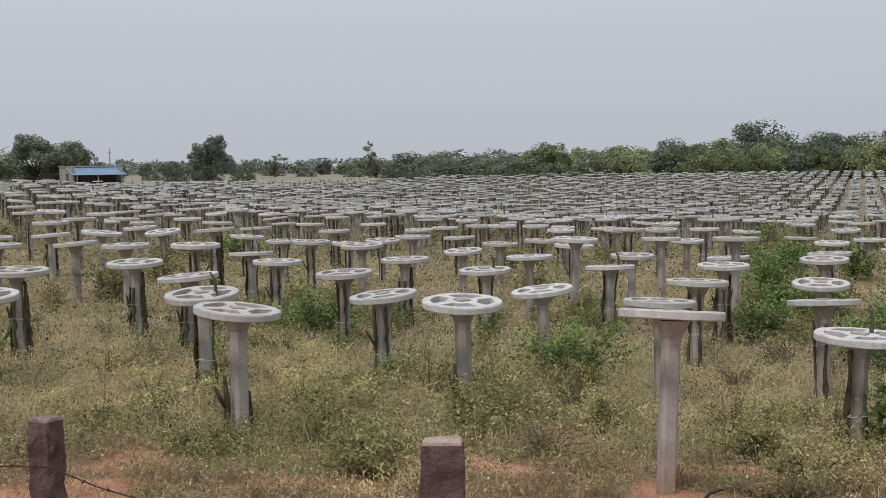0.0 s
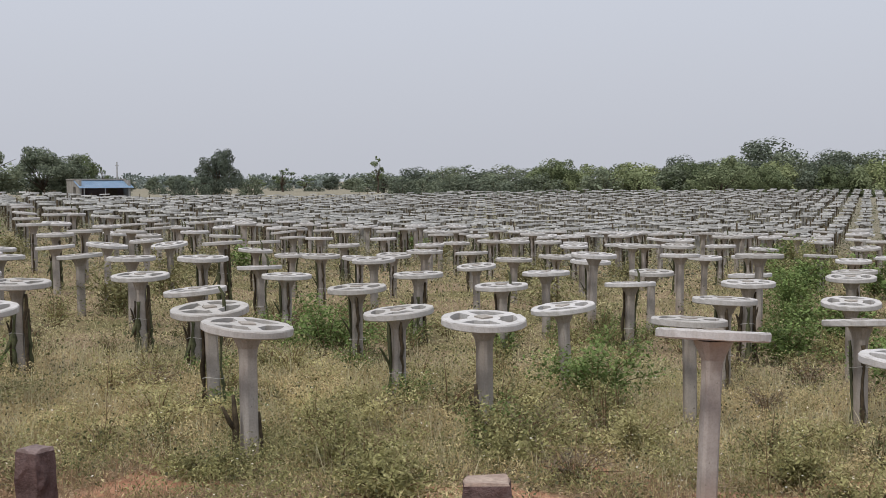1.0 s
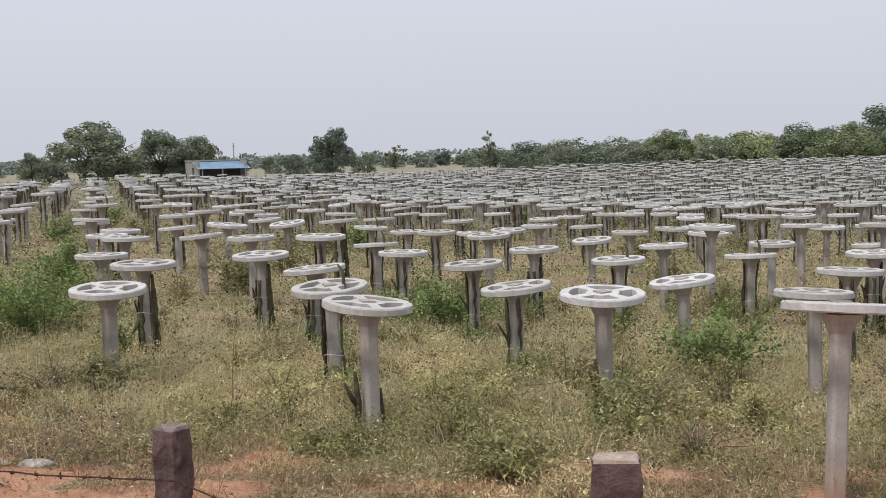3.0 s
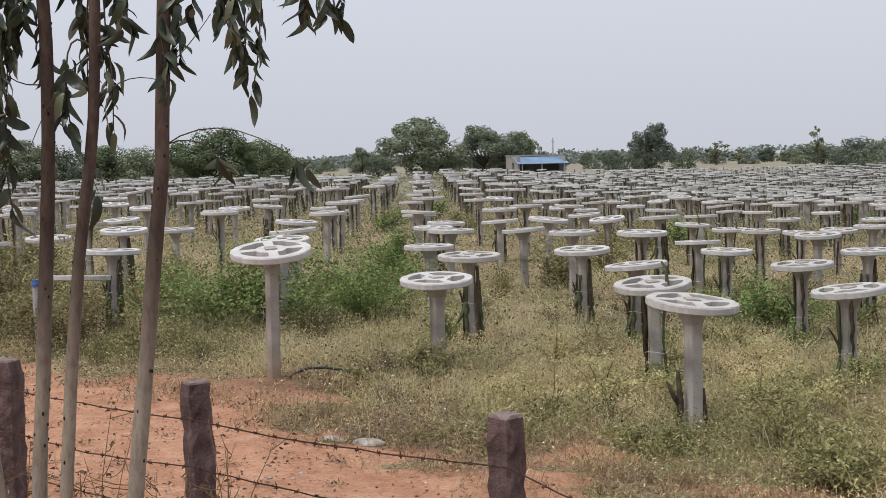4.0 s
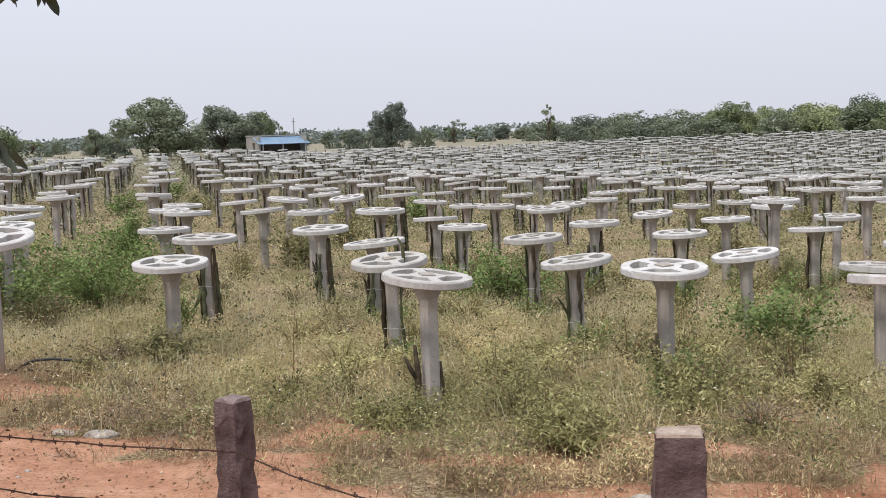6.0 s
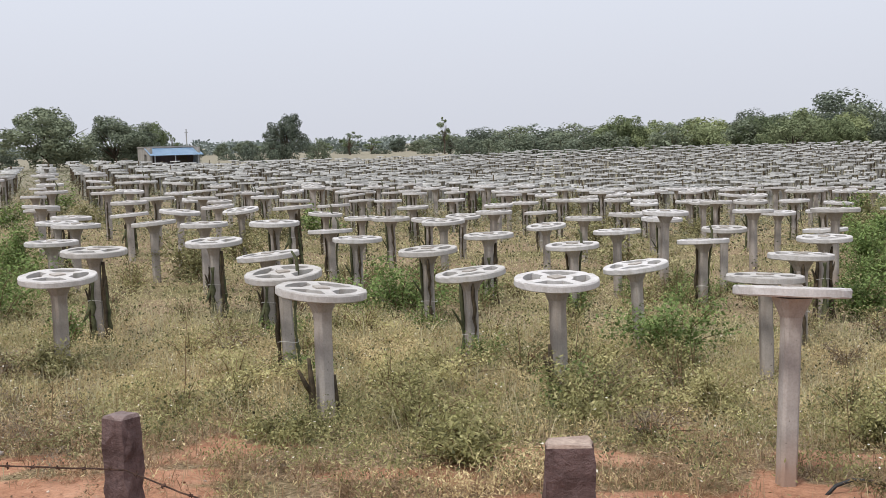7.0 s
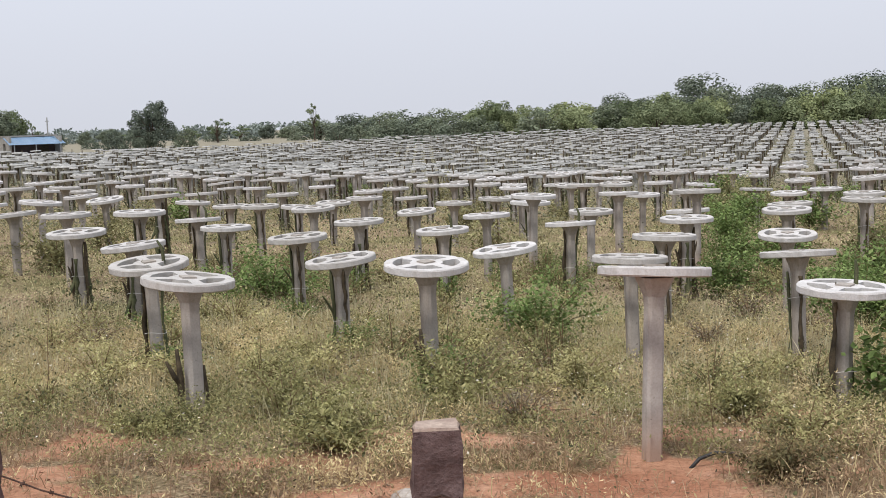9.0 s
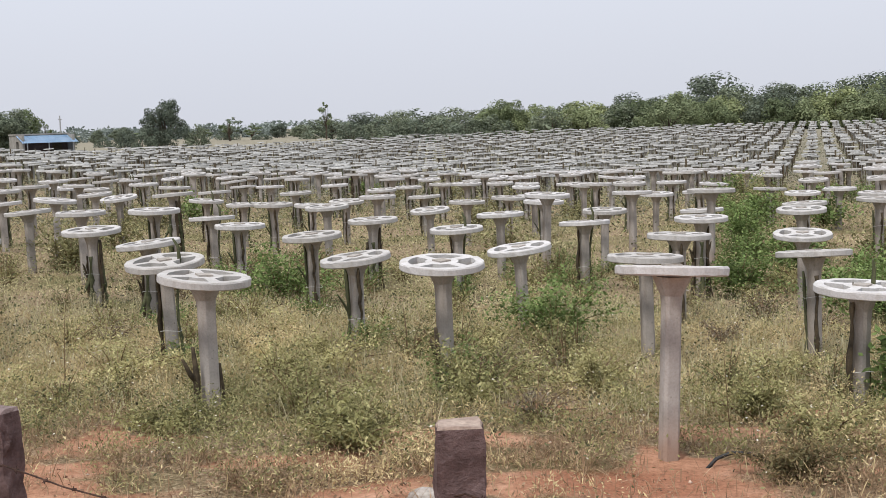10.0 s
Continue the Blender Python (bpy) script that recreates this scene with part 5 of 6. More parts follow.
# ---- shed with a blue tin lean-to ----
def build_shed():
    ob = tagged(new("farm_shed"), "grey plastered farm shed with blue tin lean-to", "shed")
    ob.matrix_basis = pose(-34.35, 107.6, -0.06, 0, 0, 33)
    W, D, H, T = 4.55, 4.2, 2.32, 0.2
    for name, lo, hi in (("back_wall", (0, D - T, -0.2), (W, D, H)), ("side_wall", (W - T, 0, -0.2), (W, D - T, H)),
                         ("front_wall", (T, 1.5, -0.2), (W - T, 1.5 + T, H - 0.25))):
        bm = bmesh.new()
        box(bm, lo, hi)
        part(name, bm, SHADED_WALL if name == "front_wall" else PLASTER, ob)
    bm = bmesh.new()
    for lo, hi in (((0, 0, -0.2), (T, 1.2, H)), ((0, 2.0, -0.2), (T, D - T, H)), ((0, 1.2, 1.75), (T, 2.0, H))):
        box(bm, lo, hi)
    part("side_wall", bm, PLASTER, ob, "plastered side wall with a doorway")
    bm = bmesh.new()
    box(bm, (-0.05, 1.45, H), (W + 0.05, D + 0.05, H + 0.12))
    part("flat_roof", bm, PLASTER, ob)
    bm = bmesh.new()
    n = 44
    rows = []
    for yy, zz in ((1.5, H - 0.05), (-0.55, H - 0.7)):
        rows.append([bm.verts.new((-0.12 + (W + 0.3) * i / n, yy, zz + (0.025 if i % 2 else 0))) for i in range(n + 1)])
    for i in range(n):
        bm.faces.new((rows[0][i], rows[0][i + 1], rows[1][i + 1], rows[1][i]))
    bmesh.ops.solidify(bm, geom=bm.faces[:], thickness=0.02)
    part("lean_to_roof", bm, BLUE_TIN, ob, "faded blue corrugated tin sheet")
    for px in (0.35, 2.2, 4.3):
        bm = bmesh.new()
        tube(bm, [(px, -0.3, -0.2), (px, -0.3, H - 0.64)], [0.05, 0.05], 8)
        part("post", bm, TIN_POST, ob)
    bm = bmesh.new()
    box(bm, (3.0, 1.46, 0), (3.8, 1.5, 1.8))
    part("door", bm, STEM, ob, "dark wooden door")


build_shed()


def telegraph_pole(x, y, h):
    ob = tagged(new("utility_pole"), "thin grey utility pole behind the shed", "pole")
    ob.location = (x, y, float(height(x, y)))
    bm = bmesh.new()
    tube(bm, [(0, 0, -0.3), (0, 0, h)], [0.09, 0.06], 8)
    part("mast", bm, TIN_POST, ob)
    bm = bmesh.new()
    box(bm, (-0.17, -0.04, h - 0.4), (0.17, 0.04, h - 0.33))
    part("crossarm", bm, TIN_POST, ob)


telegraph_pole(-35.2, 122, 3.9)


# ---- granite fence posts and barbed wire ----
def granite_post(x, y, top, w, turn, seed, lean=0.0, pale=False):
    ob = tagged(new("fence_post"), "rough split granite fence post, dark reddish brown", "fence post", "posts of the wire fence")
    ob.matrix_basis = pose(x, y, float(height(x, y)) - 0.1, 0, lean, turn)
    h = top - float(height(x, y)) + 0.1
    rs = random.Random(seed)
    bm = bmesh.new()
    rings, k_n = [], 26
    drift = Vector((0, 0))
    off = Vector((rs.uniform(-9, 9), rs.uniform(-9, 9), rs.uniform(-9, 9)))
    for k in range(k_n + 1):
        z = h * k / k_n
        drift += Vector((rs.gauss(0, 0.0022), rs.gauss(0, 0.0022)))
        s = w * (1.06 - 0.06 * k / k_n)
        ring = []
        for c in range(12):
            side, part_k = c // 3, (c % 3) / 3
            a0, a1 = [(-1, -1), (1, -1), (1, 1), (-1, 1)][side], [(1, -1), (1, 1), (-1, 1), (-1, -1)][side]
            px, py = a0[0] + (a1[0] - a0[0]) * part_k, a0[1] + (a1[1] - a0[1]) * part_k
            # broad flaked scars along the faces, and knocked-off corners
            q = Vector((px * 0.7, py * 0.7, z * 5.0)) + off
            flake = 0.1 * round(noise.noise(q) * 2.5) / 2.5 + 0.07 * noise.noise(q * 2.7)
            chip = -0.16 * max(0.0, noise.noise(q * 1.6 + Vector((5, 1, 3))) - 0.12) if c % 3 == 0 else 0.0
            m = (1 + flake + chip) * (0.94 if k == k_n else 1.0)
            j = 0.004 if k < k_n else 0.002
            ring.append(bm.verts.new((px * s / 2 * m + drift.x + rs.gauss(0, j), py * s / 2 * m + drift.y + rs.gauss(0, j), z + (rs.gauss(0, 0.008) if 0 < k < k_n else 0))))
        rings.append(ring)
    for a, b in zip(rings, rings[1:]):
        for c in range(12):
            bm.faces.new((a[c], a[(c + 1) % 12], b[(c + 1) % 12], b[c]))
    top_ring = [v.co.copy() for v in rings[-1]]
    bm.transform(Matrix.Diagonal((1, 0.82, 1, 1)))
    part("shaft", bm, GRANITE, ob)
    bm = bmesh.new()
    lo = [bm.verts.new((v.x, v.y, h - 0.002)) for v in top_ring]
    hi = [bm.verts.new((v.x * 0.9 + rs.gauss(0, 0.003), v.y * 0.9 + rs.gauss(0, 0.003), h + rs.uniform(0.004, 0.014))) for v in top_ring]
    for i in range(12):
        bm.faces.new((lo[i], lo[(i + 1) % 12], hi[(i + 1) % 12], hi[i]))
    bm.faces.new(hi)
    bm.transform(Matrix.Diagonal((1, 0.82, 1, 1)))
    part("broken_top", bm, GRANITE_TOP if pale else GRANITE_EDGE, ob, "paler broken top face")
    return ob


POSTS = [(-5.7, 5.75, 1.2, 0.12, 20, 0.5), (-4.13, 5.34, 1.2, 0.135, 8, 0.0), (-2.8, 5.02, 1.2, 0.118, -36, -2.5), (-1.3, 4.75, 1.2, 0.108, -30, -1.0), (0.24, 4.33, 1.2, 0.15, 4, 0.5), (1.9, 4.0, 1.2, 0.15, 5, 0)]
for i, (x, y, z, w, turn, lean) in enumerate(POSTS):
    granite_post(x, y, z, w, turn, 70 + i, lean, i > 3)


def barbed_strand(z0, drop, seed):
    ob = tagged(new("barbed_wire"), "rusty barbed wire strand stretched along granite posts", "barbed wire", "strands of the fence")
    rs = random.Random(seed)
    bm, bb = bmesh.new(), bmesh.new()
    for (ax, ay, *_), (bx, by, *_) in zip(POSTS, POSTS[1:]):
        a = Vector((ax, ay - 0.075, z0 - drop * (ax + 4) / 4))
        b = Vector((bx, by - 0.075, z0 - drop * (bx + 4) / 4))
        pts = bent(a, b, -rs.uniform(0.012, 0.03) - (0.11 if ax > -2 else 0), 14)
        tube(bm, [p + Vector((0, 0, rs.gauss(0, 0.002))) for p in pts], [0.0032] * len(pts), 5, cap=False)
        n = int((b - a).length / 0.1)
        for k in range(n):
            f = (k + 0.5) / n * 14
            p = pts[int(f)].lerp(pts[int(f) + 1], f - int(f))
            for _ in range(2):
                d = Vector((rs.gauss(0, 0.4), rs.gauss(0, 1), rs.gauss(0, 1))).normalized() * 0.014
                tube(bb, [p - d, p + d], [0.002, 0.0012], 4)
            tube(bb, [p - Vector((0.007, 0, 0)), p + Vector((0.007, 0, 0))], [0.0055, 0.0055], 5)
    part("wire", bm, RUST, ob)
    tagged(part("barb_row", bb, RUST, ob, "twisted barbs along the wire"), kind="stuff")


for i, z in enumerate((1.09, 0.885, 0.685, 0.5)):
    barbed_strand(z, 0.08, 90 + i)


# ---- young gum trees beside the fence ----
ALONG = Vector((0.905, 0.425, 0.0)).normalized()
GUM0 = Vector((-3.14, 3.97, 0))


def leaf_mesh(seed):
    """A lance-shaped, curved, drooping leaf, folded at its midrib; it hangs down from the origin."""
    rs = random.Random(seed)
    ln, w, curl = rs.uniform(0.085, 0.13), rs.uniform(0.026, 0.037), rs.choice([-1, 1]) * rs.uniform(0.01, 0.035)
    fold = rs.uniform(0.15, 0.55)
    rows = [(0, 0.04), (0.1, 0.08), (0.18, 0.6), (0.3, 0.95), (0.5, 1.0), (0.7, 0.86), (0.87, 0.5), (1.0, 0.0)]
    v, f = [], []
    for k, s in rows:
        x0, y0 = curl * k * k * 2, 0.012 * math.sin(k * 5 + seed)
        v += [(x0 - w / 2 * s, y0 + fold * w / 2 * s, -ln * k), (x0, y0, -ln * k), (x0 + w / 2 * s, y0 + fold * w / 2 * s, -ln * k)]
    for i in range(len(rows) - 1):
        a = 3 * i
        f += [(a, a + 1, a + 4, a + 3), (a + 1, a + 2, a + 5, a + 4)]
    return mesh_from("leaf", v, f, GUM_LEAF, True)


LEAVES = [leaf_mesh(i) for i in range(9)]


def gum_point(s, z, off=0.0):
    p = GUM0 + ALONG * s + Vector((-ALONG.y, ALONG.x, 0)) * off
    return Vector((p.x, p.y, z))


def gum_tree(line, width, clusters, seed, off=0.0, arches=()):
    """line: (distance along the row, height) from the ground up; clusters: where leaves hang."""
    ob = tagged(new("gum_tree"), "slender young gum tree with peeling bark and drooping leaves", "tree", "gum trees by the fence")
    rs = random.Random(seed)
    base = gum_point(line[0][0], float(height(*gum_point(line[0][0], 0, off).xy)), off)
    ob.location = base
    pts, rad = [], []
    n = 26
    zs = [p[1] for p in line]
    for i in range(n + 1):
        z = zs[0] + (zs[-1] - zs[0]) * i / n
        s = float(np.interp(z, zs, [p[0] for p in line]))
        pts.append(gum_point(s + rs.gauss(0, 0.002), z, off) - base)
        rad.append(width / 2 * (1.0 - 0.085 * z) * (1 + rs.gauss(0, 0.015)))
    bm = bmesh.new()
    tube(bm, pts, rad, 12)
    part("trunk", bm, GUM_BARK, ob, "trunk with grey lower and reddish upper bark", True)
    for i in range(30):
        z = rs.uniform(0.3, 3.0)
        k = min(n, max(0, int(z / zs[-1] * n)))
        a = rs.uniform(0, 6.28)
        q = min(1.0, max(0.0, z / zs[-1] * n - k))
        p = pts[k].lerp(pts[min(n, k + 1)], q) + Vector((math.cos(a), math.sin(a), 0)) * rad[k] * 0.97
        bm = bmesh.new()
        bmesh.ops.create_cone(bm, cap_ends=True, segments=7, radius1=0.005 + rs.uniform(0, 0.004), radius2=0.002, depth=0.007,
                              matrix=Matrix.Translation(p) @ Vector((math.cos(a), math.sin(a), 0.5)).to_track_quat('Z', 'Y').to_matrix().to_4x4() @ Matrix.Diagonal((0.75, 1.25, 1, 1)))
        part("bark_scar", bm, SCAR, ob, "small dark branch scar")
    trunk_s = lambda z: float(np.interp(z, zs, [p[0] for p in line]))
    far = [c for c in clusters if c[0] - trunk_s(c[1]) > 0.14]
    if far:
        reach = max(c[0] for c in far)
        bm = bmesh.new()
        tube(bm, bent(gum_point(trunk_s(2.85), 2.85, off) - base, gum_point(reach, 3.2, off + 0.05) - base, 0.06, 8), [0.012 - 0.001 * i for i in range(9)], 6)
        part("bough", bm, BARK_FAR, ob, "thin side bough", True)
    jobs = []
    for s, z, count, o in clusters:
        end = gum_point(s, z, off + o) - base
        if (s, z, count, o) in far:
            k = (s - trunk_s(2.85)) / (reach - trunk_s(2.85))
            jobs.append((gum_point(s - 0.03, 2.87 + 0.33 * k + 0.06 * 4 * k * (1 - k), off + 0.05 * k) - base, end, 0.02, count, 0.8))
        else:
            z0 = min(z + 0.22 + rs.uniform(0, 0.15), zs[-1] - 0.1)
            start = gum_point(trunk_s(z0), z0, off) - base
            jobs.append((start, end, 0.1 + 0.12 * (end - start).length, count, 0.55))
    for z0, s1, z1, count, sag in arches:
        jobs.append((gum_point(trunk_s(z0), z0, off) - base, gum_point(s1, z1, off) - base, sag, count, 0.12))
    for start, end, sag, count, share in jobs:
        path = bent(start, end, sag, 7, (rs.gauss(0, 0.02), rs.gauss(0, 0.02), 0))
        bm = bmesh.new()
        tube(bm, path, [(0.0045 if share > 0.2 else 0.0028) * (1 - 0.07 * i) for i in range(8)], 5, cap=False)
        br = part("branch", bm, BARK_FAR, ob, "thin brown drooping twig", True)
        for j in range(int(2.8 * count)):
            k = 1 - share * (j / (2.8 * count)) * rs.uniform(0.6, 1)
            f = k * 6.999
            p = path[int(f)].lerp(path[int(f) + 1], f - int(f))
            lf = new("leaf", LEAVES[rs.randrange(9)])
            lf.parent = br
            sc = rs.uniform(0.75, 1.2)
            lf.matrix_basis = Matrix.LocRotScale(p, Euler((rs.gauss(0, 0.3), rs.gauss(0, 0.32), rs.uniform(0, 6.28)), 'ZXY'), (sc, sc, sc))
    return ob


gum_tree([(0.14, 0.0), (0.13, 0.92), (0.06, 1.69), (0.045, 2.19), (0.0, 2.69), (-0.08, 3.6), (-0.1, 4.4)], 0.067,
         [(-0.07, 2.66, 7, 0.1), (0.03, 2.6, 7, -0.12), (0.1, 2.64, 7, 0.1), (0.17, 2.55, 7, 0.0), (0.24, 2.45, 8, -0.1), (0.1, 2.5, 7, 0.15),
          (0.2, 2.3, 8, 0.05), (-0.05, 2.45, 7, 0.0), (0.02, 2.14, 8, 0.12), (0.12, 2.08, 8, -0.05), (0.2, 1.98, 8, 0.1), (-0.06, 2.3, 7, -0.1), (0.0, 2.85, 8, 0.1), (-0.1, 2.0, 7, 0.1), (0.05, 2.7, 8, 0.2), (0.14, 2.42, 7, 0.2), (0.22, 2.66, 7, 0.15), (-0.05, 2.58, 7, 0.25), (0.08, 2.3, 7, 0.25), (0.17, 2.16, 6, 0.2), (-0.08, 2.75, 7, 0.0)], 1)
gum_tree([(0.255, 0.0), (0.26, 0.92), (0.3, 1.48), (0.352, 2.18), (0.358, 2.69), (0.36, 3.5), (0.37, 4.5)], 0.06,
         [(0.25, 2.67, 8, 0.1), (0.3, 2.68, 6, -0.1), (0.33, 2.52, 6, 0.08), (0.47, 2.68, 6, 0.05), (0.42, 2.88, 8, -0.05), (0.3, 2.9, 7, 0.1)], 2, 0.05, [(2.3, 0.52, 2.05, 1, 0.09), (2.45, 0.12, 2.6, 0, -0.06)])
gum_tree([(0.37, 0.0), (0.375, 0.92), (0.455, 1.78), (0.53, 2.28), (0.555, 2.69), (0.57, 3.6), (0.58, 4.3)], 0.052,
         [(0.5, 2.46, 5, 0.08), (0.46, 2.3, 6, -0.05), (0.57, 2.43, 5, 0.06), (0.63, 2.72, 8, 0.1), (0.67, 2.62, 6, -0.1), (0.6, 2.27, 3, 0.0)], 3, -0.04, [(2.35, 0.78, 2.44, 0, 0.05), (2.55, 0.3, 2.2, 0, 0.06)])
gum_tree([(0.605, 0.0), (0.615, 0.92), (0.68, 1.48), (0.76, 2.15), (0.785, 2.69), (0.8, 3.6), (0.81, 4.6)], 0.066,
         [(0.83, 2.52, 6, 0.05), (0.8, 2.44, 4, -0.05), (1.0, 2.68, 7, 0.05), (1.03, 2.56, 7, 0.0), (1.06, 2.46, 6, 0.05), (1.09, 2.4, 5, 0.0), (1.29, 2.67, 6, 0.1),
          (1.36, 2.68, 7, 0.0), (1.42, 2.67, 6, 0.05), (1.1, 2.72, 5, 0.1), (0.88, 2.72, 5, 0.1)], 4, 0.0, [(2.21, 0.97, 2.17, 2, 0.04), (2.21, 1.27, 2.13, 2, 0.1), (2.5, 0.95, 2.68, 0, -0.05)])
gum_tree([(-0.75, 0.0), (-0.42, 1.0), (-0.18, 1.73), (-0.14, 1.89), (-0.09, 2.17), (-0.04, 2.41), (0.02, 3.4)], 0.034,
         [(-0.02, 2.35, 5, 0.1), (-0.1, 2.55, 6, 0.1), (-0.12, 2.2, 5, 0.0)], 5, 0.12)


# ---- small things along the track ----
def dry_weed(x, y, h, seed):
    ob = tagged(new("dry_weed"), "dry brown weed with curled dead leaves", "weed", "dry weeds at the fence")
    ob.location = (x, y, float(height(x, y)))
    g = np.random.default_rng(seed)
    bm = bmesh.new()
    pts_all = []
    for _ in range(3):
        a = g.uniform(0, 6.28)
        tip = Vector((math.cos(a) * 0.22 * g.uniform(0.3, 1), math.sin(a) * 0.22 * g.uniform(0.3, 1), h * g.uniform(0.7, 1)))
        pts = bent((0, 0, -0.02), tip, 0.0, 6, (g.normal() * 0.06, g.normal() * 0.06, 0))
        tube(bm, pts, [0.004, 0.0038, 0.0035, 0.003, 0.0026, 0.002, 0.001], 5, cap=False)
        for j in range(9):
            f = g.uniform(2.0, 5.99)
            p = pts[int(f)].lerp(pts[int(f) + 1], f - int(f))
            q = p + Vector((g.normal() * 0.09, g.normal() * 0.09, g.uniform(0.02, 0.12)))
            tube(bm, bent(p, q, -0.015, 3), [0.0022, 0.0018, 0.0014, 0.0008], 4, cap=False)
            pts_all += [q, q, p.lerp(q, 0.6)]
    tagged(part("stem_tangle", bm, TWIG, ob), kind="stuff")
    # curled leaves: three bent cross-strips each
    v, f = [], []
    for _ in range(75):
        p = pts_all[g.integers(0, len(pts_all))] + Vector(g.normal(size=3) * 0.012)
        turn = Euler(tuple(g.uniform(-1.2, 1.2, 2)) + (g.uniform(0, 6.28),)).to_matrix()
        size, curl, o = g.uniform(0.012, 0.032), g.uniform(0.6, 1.6), len(v)
        for k in range(5):
            t = k / 4
            w = size * (0.03 + 0.2 * math.sin(math.pi * min(1, t * 1.05)))
            for side in (-1, 0, 1):
                c = Vector((side * w, size * math.sin(t * curl) / curl, -size * (1 - math.cos(t * curl)) / curl + abs(side) * w * 0.7))
                v.append(p + turn @ c)
        for k in range(4):
            for j in range(2):
                c = o + 3 * k + j
                f.append((c, c + 1, c + 4, c + 3))
    part_mesh("dead_leaves", mesh_from("dead_leaves", v, f, DEAD), ob)


for i, (s, o, h) in enumerate([(0.6, 0.12, 1.3), (0.78, 0.25, 1.25), (0.42, 0.3, 1.12), (0.95, 0.3, 1.2), (0.25, 0.35, 1.05), (0.1, 0.4, 1.1), (0.7, -0.1, 1.05)]):
    p = gum_point(s, 0, o)
    dry_weed(p.x, p.y, h, 500 + i)


def hose(name_label, pts):
    ob = tagged(new("irrigation_hose"), name_label, "hose", "irrigation hoses")
    bm = bmesh.new()
    tube(bm, [Vector((x, y, float(height(x, y)) + z)) for x, y, z in pts], [0.0125] * len(pts), 8)
    part("hose_tube", bm, HOSE, ob, smooth=True)


hose("black irrigation hose arching out of red soil", [(-5.62, 10.95, -0.03), (-5.5, 10.9, 0.06), (-5.38, 10.92, 0.12), (-5.22, 10.94, 0.15), (-5.05, 10.96, 0.15), (-4.9, 11.0, 0.12), (-4.78, 11.05, 0.05)])
hose("black irrigation hose lying on red soil", [(-5.5, 10.95, 0.01), (-5.3, 10.98, 0.02), (-5.12, 11.02, 0.01)])
hose("black irrigation hose beside a trellis foot", [(1.85, 8.15, -0.02), (1.93, 8.18, 0.05), (2.03, 8.2, 0.08), (2.14, 8.22, 0.07), (2.24, 8.23, 0.03), (2.3, 8.24, -0.02)])


def rock(x, y, size, seed, label, flat=0.5):
    ob_bm = bmesh.new()
    bmesh.ops.create_icosphere(ob_bm, subdivisions=3, radius=1)
    rs = np.random.default_rng(seed)
    off = Vector(rs.uniform(-9, 9, 3))
    for v in ob_bm.verts:
        v.co *= 1 + 0.35 * noise.noise(v.co * 1.3 + off) + 0.12 * noise.noise(v.co * 4 + off)
        v.co = Vector((v.co.x * size[0], v.co.y * size[1], max(-0.2, v.co.z) * size[2]))
    ob = part("stone", ob_bm, STONE, None, label, True)
    ob.location = (x, y, float(height(x, y)))
    tagged(ob, category="stone", group="stones on the track")


rock(-3.87, 9.0, (0.13, 0.08, 0.05), 1, "flat pale concrete-grey stone at track edge")
rock(-4.2, 9.05, (0.1, 0.06, 0.035), 2, "pale broken stone at the track edge")
rock(0.09, 7.4, (0.1, 0.08, 0.06), 3, "rounded pale stone near the fence")
rs_ = random.Random(11)
for i in range(22):
    x = rs_.uniform(-9, 2)
    y = float(np.interp(x, EDGE_X, EDGE_Y)) - rs_.uniform(-0.2, 2.0)
    s = rs_.uniform(0.008, 0.022)
    rock(x, y, (s, s * 0.8, s * 0.7), 20 + i, "small pale pebble on red earth")


def riser_pipe(x, y):
    ob = tagged(new("riser_pipe"), "grey irrigation riser pipe with blue cap", "pipe")
    ob.location = (x, y, float(height(x, y)))
    bm = bmesh.new()
    tube(bm, [(0, 0, -0.1), (0, 0, 0.78)], [0.035, 0.035], 14)
    part("pipe", bm, PIPE, ob, smooth=False)
    bm = bmesh.new()
    tube(bm, [(0, 0, 0.76), (0, 0, 0.8), (0, 0, 0.805), (0, 0, 0.84)], [0.042, 0.042, 0.039, 0.037], 14)
    part("cap", bm, BLUE_CAP, ob, "blue plastic cap")


riser_pipe(-9.45, 12.0)


def fallen_wheel(x, y, z, turn, tilt):
    ob = part_mesh("fallen_wheel", WHEEL_ME[1], None)
    ob.matrix_basis = pose(x, y, z, tilt, 0, turn)
    tagged(ob, "loose concrete wheel lying on weeds and rubble", "concrete wheel")


fallen_wheel(-9.4, 12.75, 0.84, 10, -5)


def tall_stalk(x, y, h, seed):
    """A thin dead stalk that stands over the grass."""
    rs = random.Random(seed)
    ob = tagged(new("dead_stalk"), "thin dry brown stalk above the grass", "stalk", "dry stalks")
    ob.location = (x, y, float(height(x, y)))
    bm = bmesh.new()
    pts = bent((0, 0, -0.02), (rs.gauss(0, 0.05), rs.gauss(0, 0.05), h), 0, 6, (rs.gauss(0, 0.01), 0, 0))
    tube(bm, pts, [0.004, 0.0038, 0.0035, 0.003, 0.0028, 0.002, 0.001], 5, cap=False)
    for j in range(7):
        p = pts[rs.randrange(2, 7)]
        tube(bm, [p, p + Vector((rs.gauss(0, 0.05), rs.gauss(0, 0.05), rs.uniform(0.02, 0.07)))], [0.002, 0.001], 4, cap=False)
    part("stalk", bm, TWIG, ob)


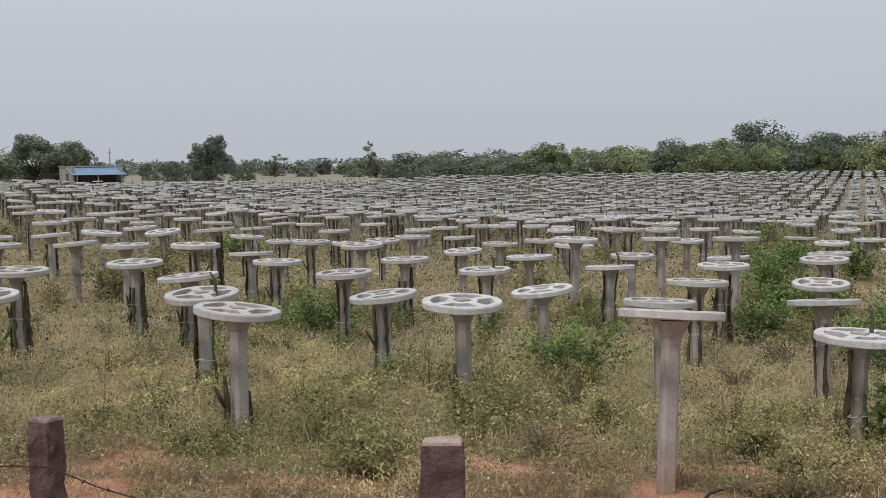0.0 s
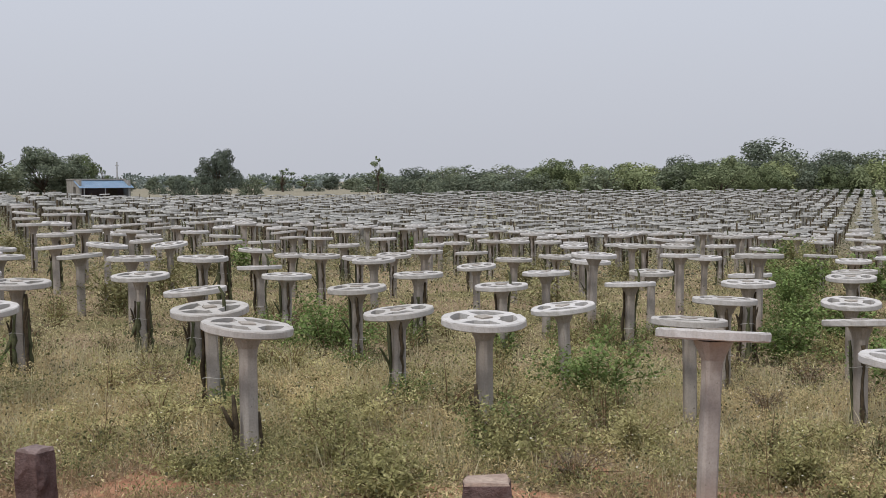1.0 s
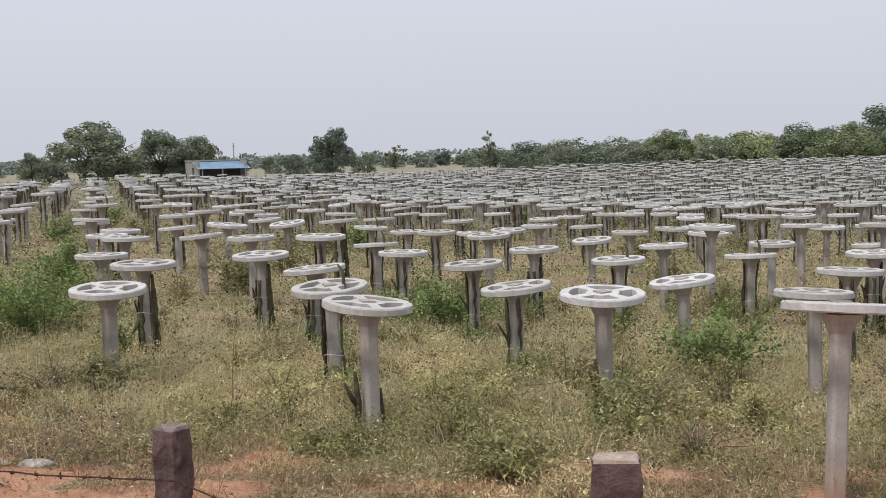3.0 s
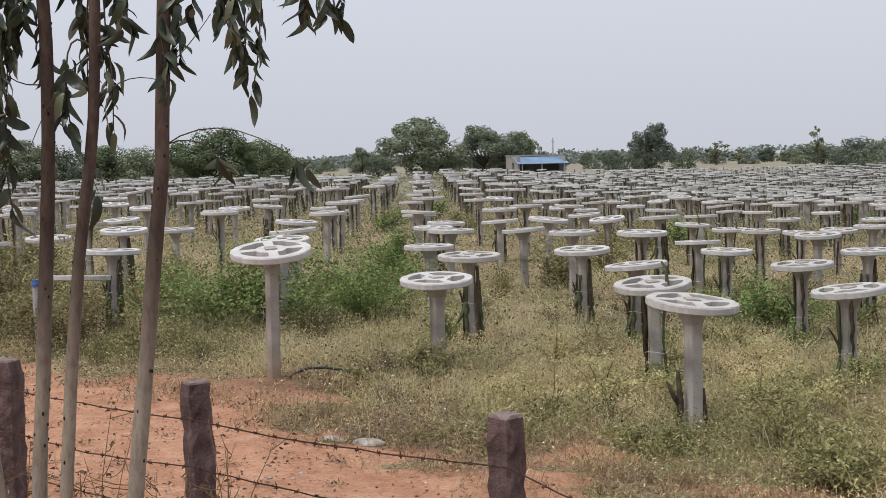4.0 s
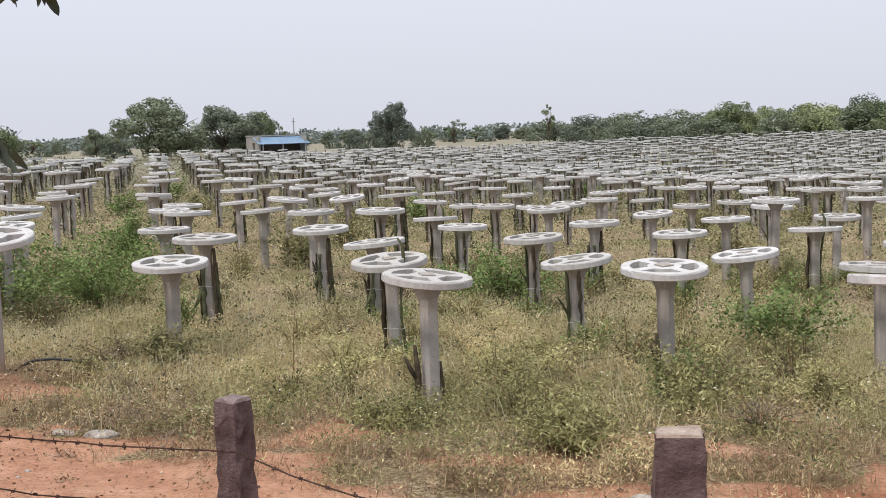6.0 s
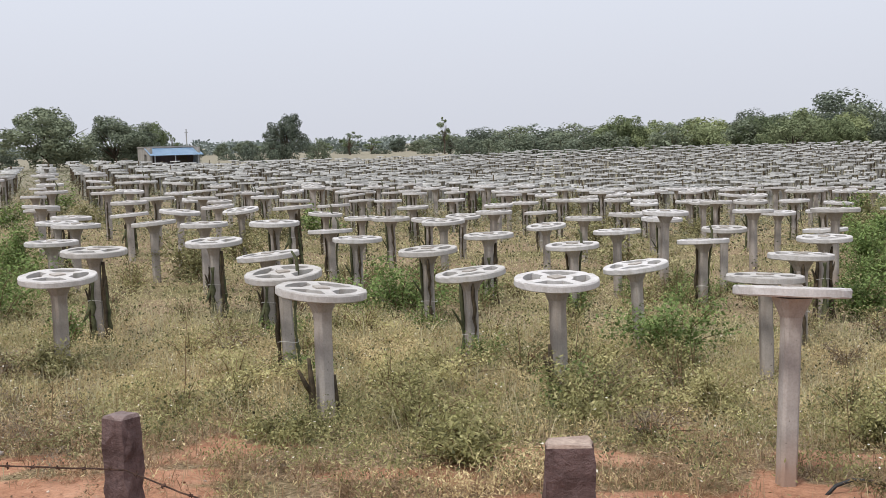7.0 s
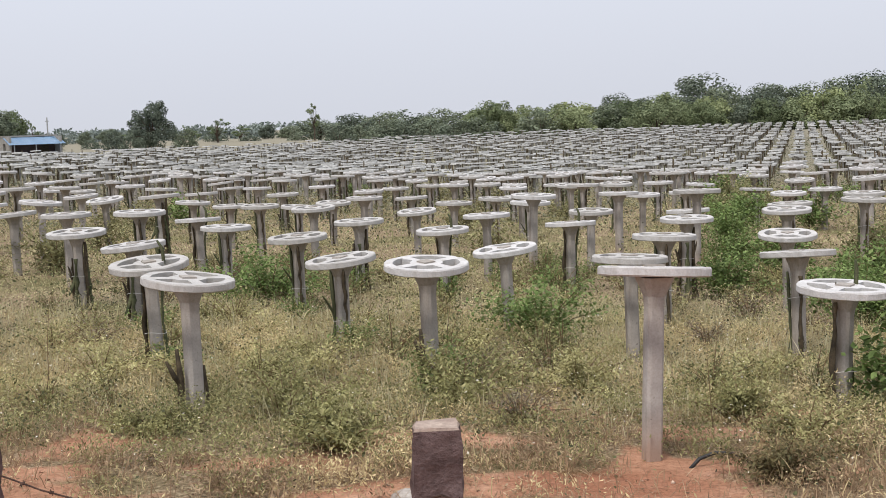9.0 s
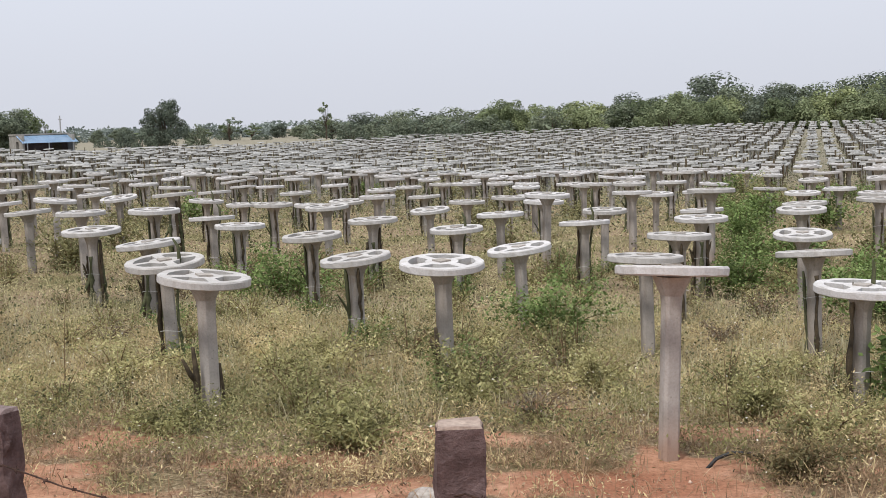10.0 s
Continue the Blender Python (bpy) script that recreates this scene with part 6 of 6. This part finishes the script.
for i, (x, y, h) in enumerate([(-2.75, 10.3, 0.85), (-3.7, 9.8, 0.5), (2.2, 8.9, 0.6), (0.9, 9.2, 0.5), (-7.4, 12.0, 0.7), (-8.3, 11.9, 0.6), (-0.6, 9.4, 0.4), (-5.2, 12.3, 0.6)]):
    tall_stalk(x, y, h, 600 + i)


def brush_heap():
    g = np.random.default_rng(77)
    bm = bmesh.new()
    for _ in range(90):
        x, y = -6.4 + g.normal() * 0.6, 6.5 + g.normal() * 0.25
        p = Vector((x, y, float(height(x, y)) + g.uniform(0, 0.08)))
        a = g.uniform(0, 6.28)
        q = p + Vector((math.cos(a) * 0.35, math.sin(a) * 0.35, g.uniform(-0.02, 0.2)))
        tube(bm, bent(p, q, g.uniform(-0.02, 0.05), 4), [0.006, 0.005, 0.004, 0.003, 0.0015], 4, cap=False)
    ob = part("brush_heap", bm, TWIG, None)
    tagged(ob, "heap of dry sticks and litter on dark soil", "brushwood", kind="stuff")


brush_heap()
x, y, g = scatter(30000, 7.5, 11, -60, -34, 81)
k = g.uniform(size=len(x)) < np.exp(-((x + 6.4) / 0.9) ** 2 - ((y - 6.5) / 0.5) ** 2)
x, y = x[k], y[k]
leaves("heap_litter", x, y, height(x, y) + g.uniform(0, 0.08, len(x)), g, 0.05, DEAD, "dark dry leaf litter on the bank", "litter", flat=0.7)


def track_clods():
    """Crumbs of earth and grit on the bare track."""
    x, y, g = scatter(9000, 5.2, 12.5, -58, 26, 83)
    k = (cover(x, y) < 0.5) & (g.uniform(size=len(x)) < 0.25 + 0.75 * step(0.0, 0.8, waves(x, y, 84, 1.0)))
    x, y = x[k], y[k]
    n = len(x)
    size = 0.004 + 0.013 * g.uniform(0, 1, n) ** 4
    octa = np.array([(1, 0, 0), (0, 1, 0), (-1, 0, 0), (0, -1, 0), (0, 0, 0.8), (0, 0, -0.5)], float)
    v = octa[None] * size[:, None, None] * g.uniform(0.6, 1.4, (n, 6, 1))
    a = g.uniform(0, 6.28, n)[:, None]
    vx, vy = v[:, :, 0] * np.cos(a) - v[:, :, 1] * np.sin(a), v[:, :, 0] * np.sin(a) + v[:, :, 1] * np.cos(a)
    v = np.stack([vx + x[:, None], vy + y[:, None], v[:, :, 2] + (height(x, y) + 0.2 * size)[:, None]], -1).reshape(-1, 3)
    tri = np.array([(0, 1, 4), (1, 2, 4), (2, 3, 4), (3, 0, 4), (1, 0, 5), (2, 1, 5), (3, 2, 5), (0, 3, 5)])
    f = (np.arange(n)[:, None, None] * 6 + tri[None]).reshape(-1, 3)
    tagged(new("track_clods", mesh_from("track_clods", v, f, CLOD)), "crumbs of red earth and grit on the track", "clods", kind="stuff")


track_clods()
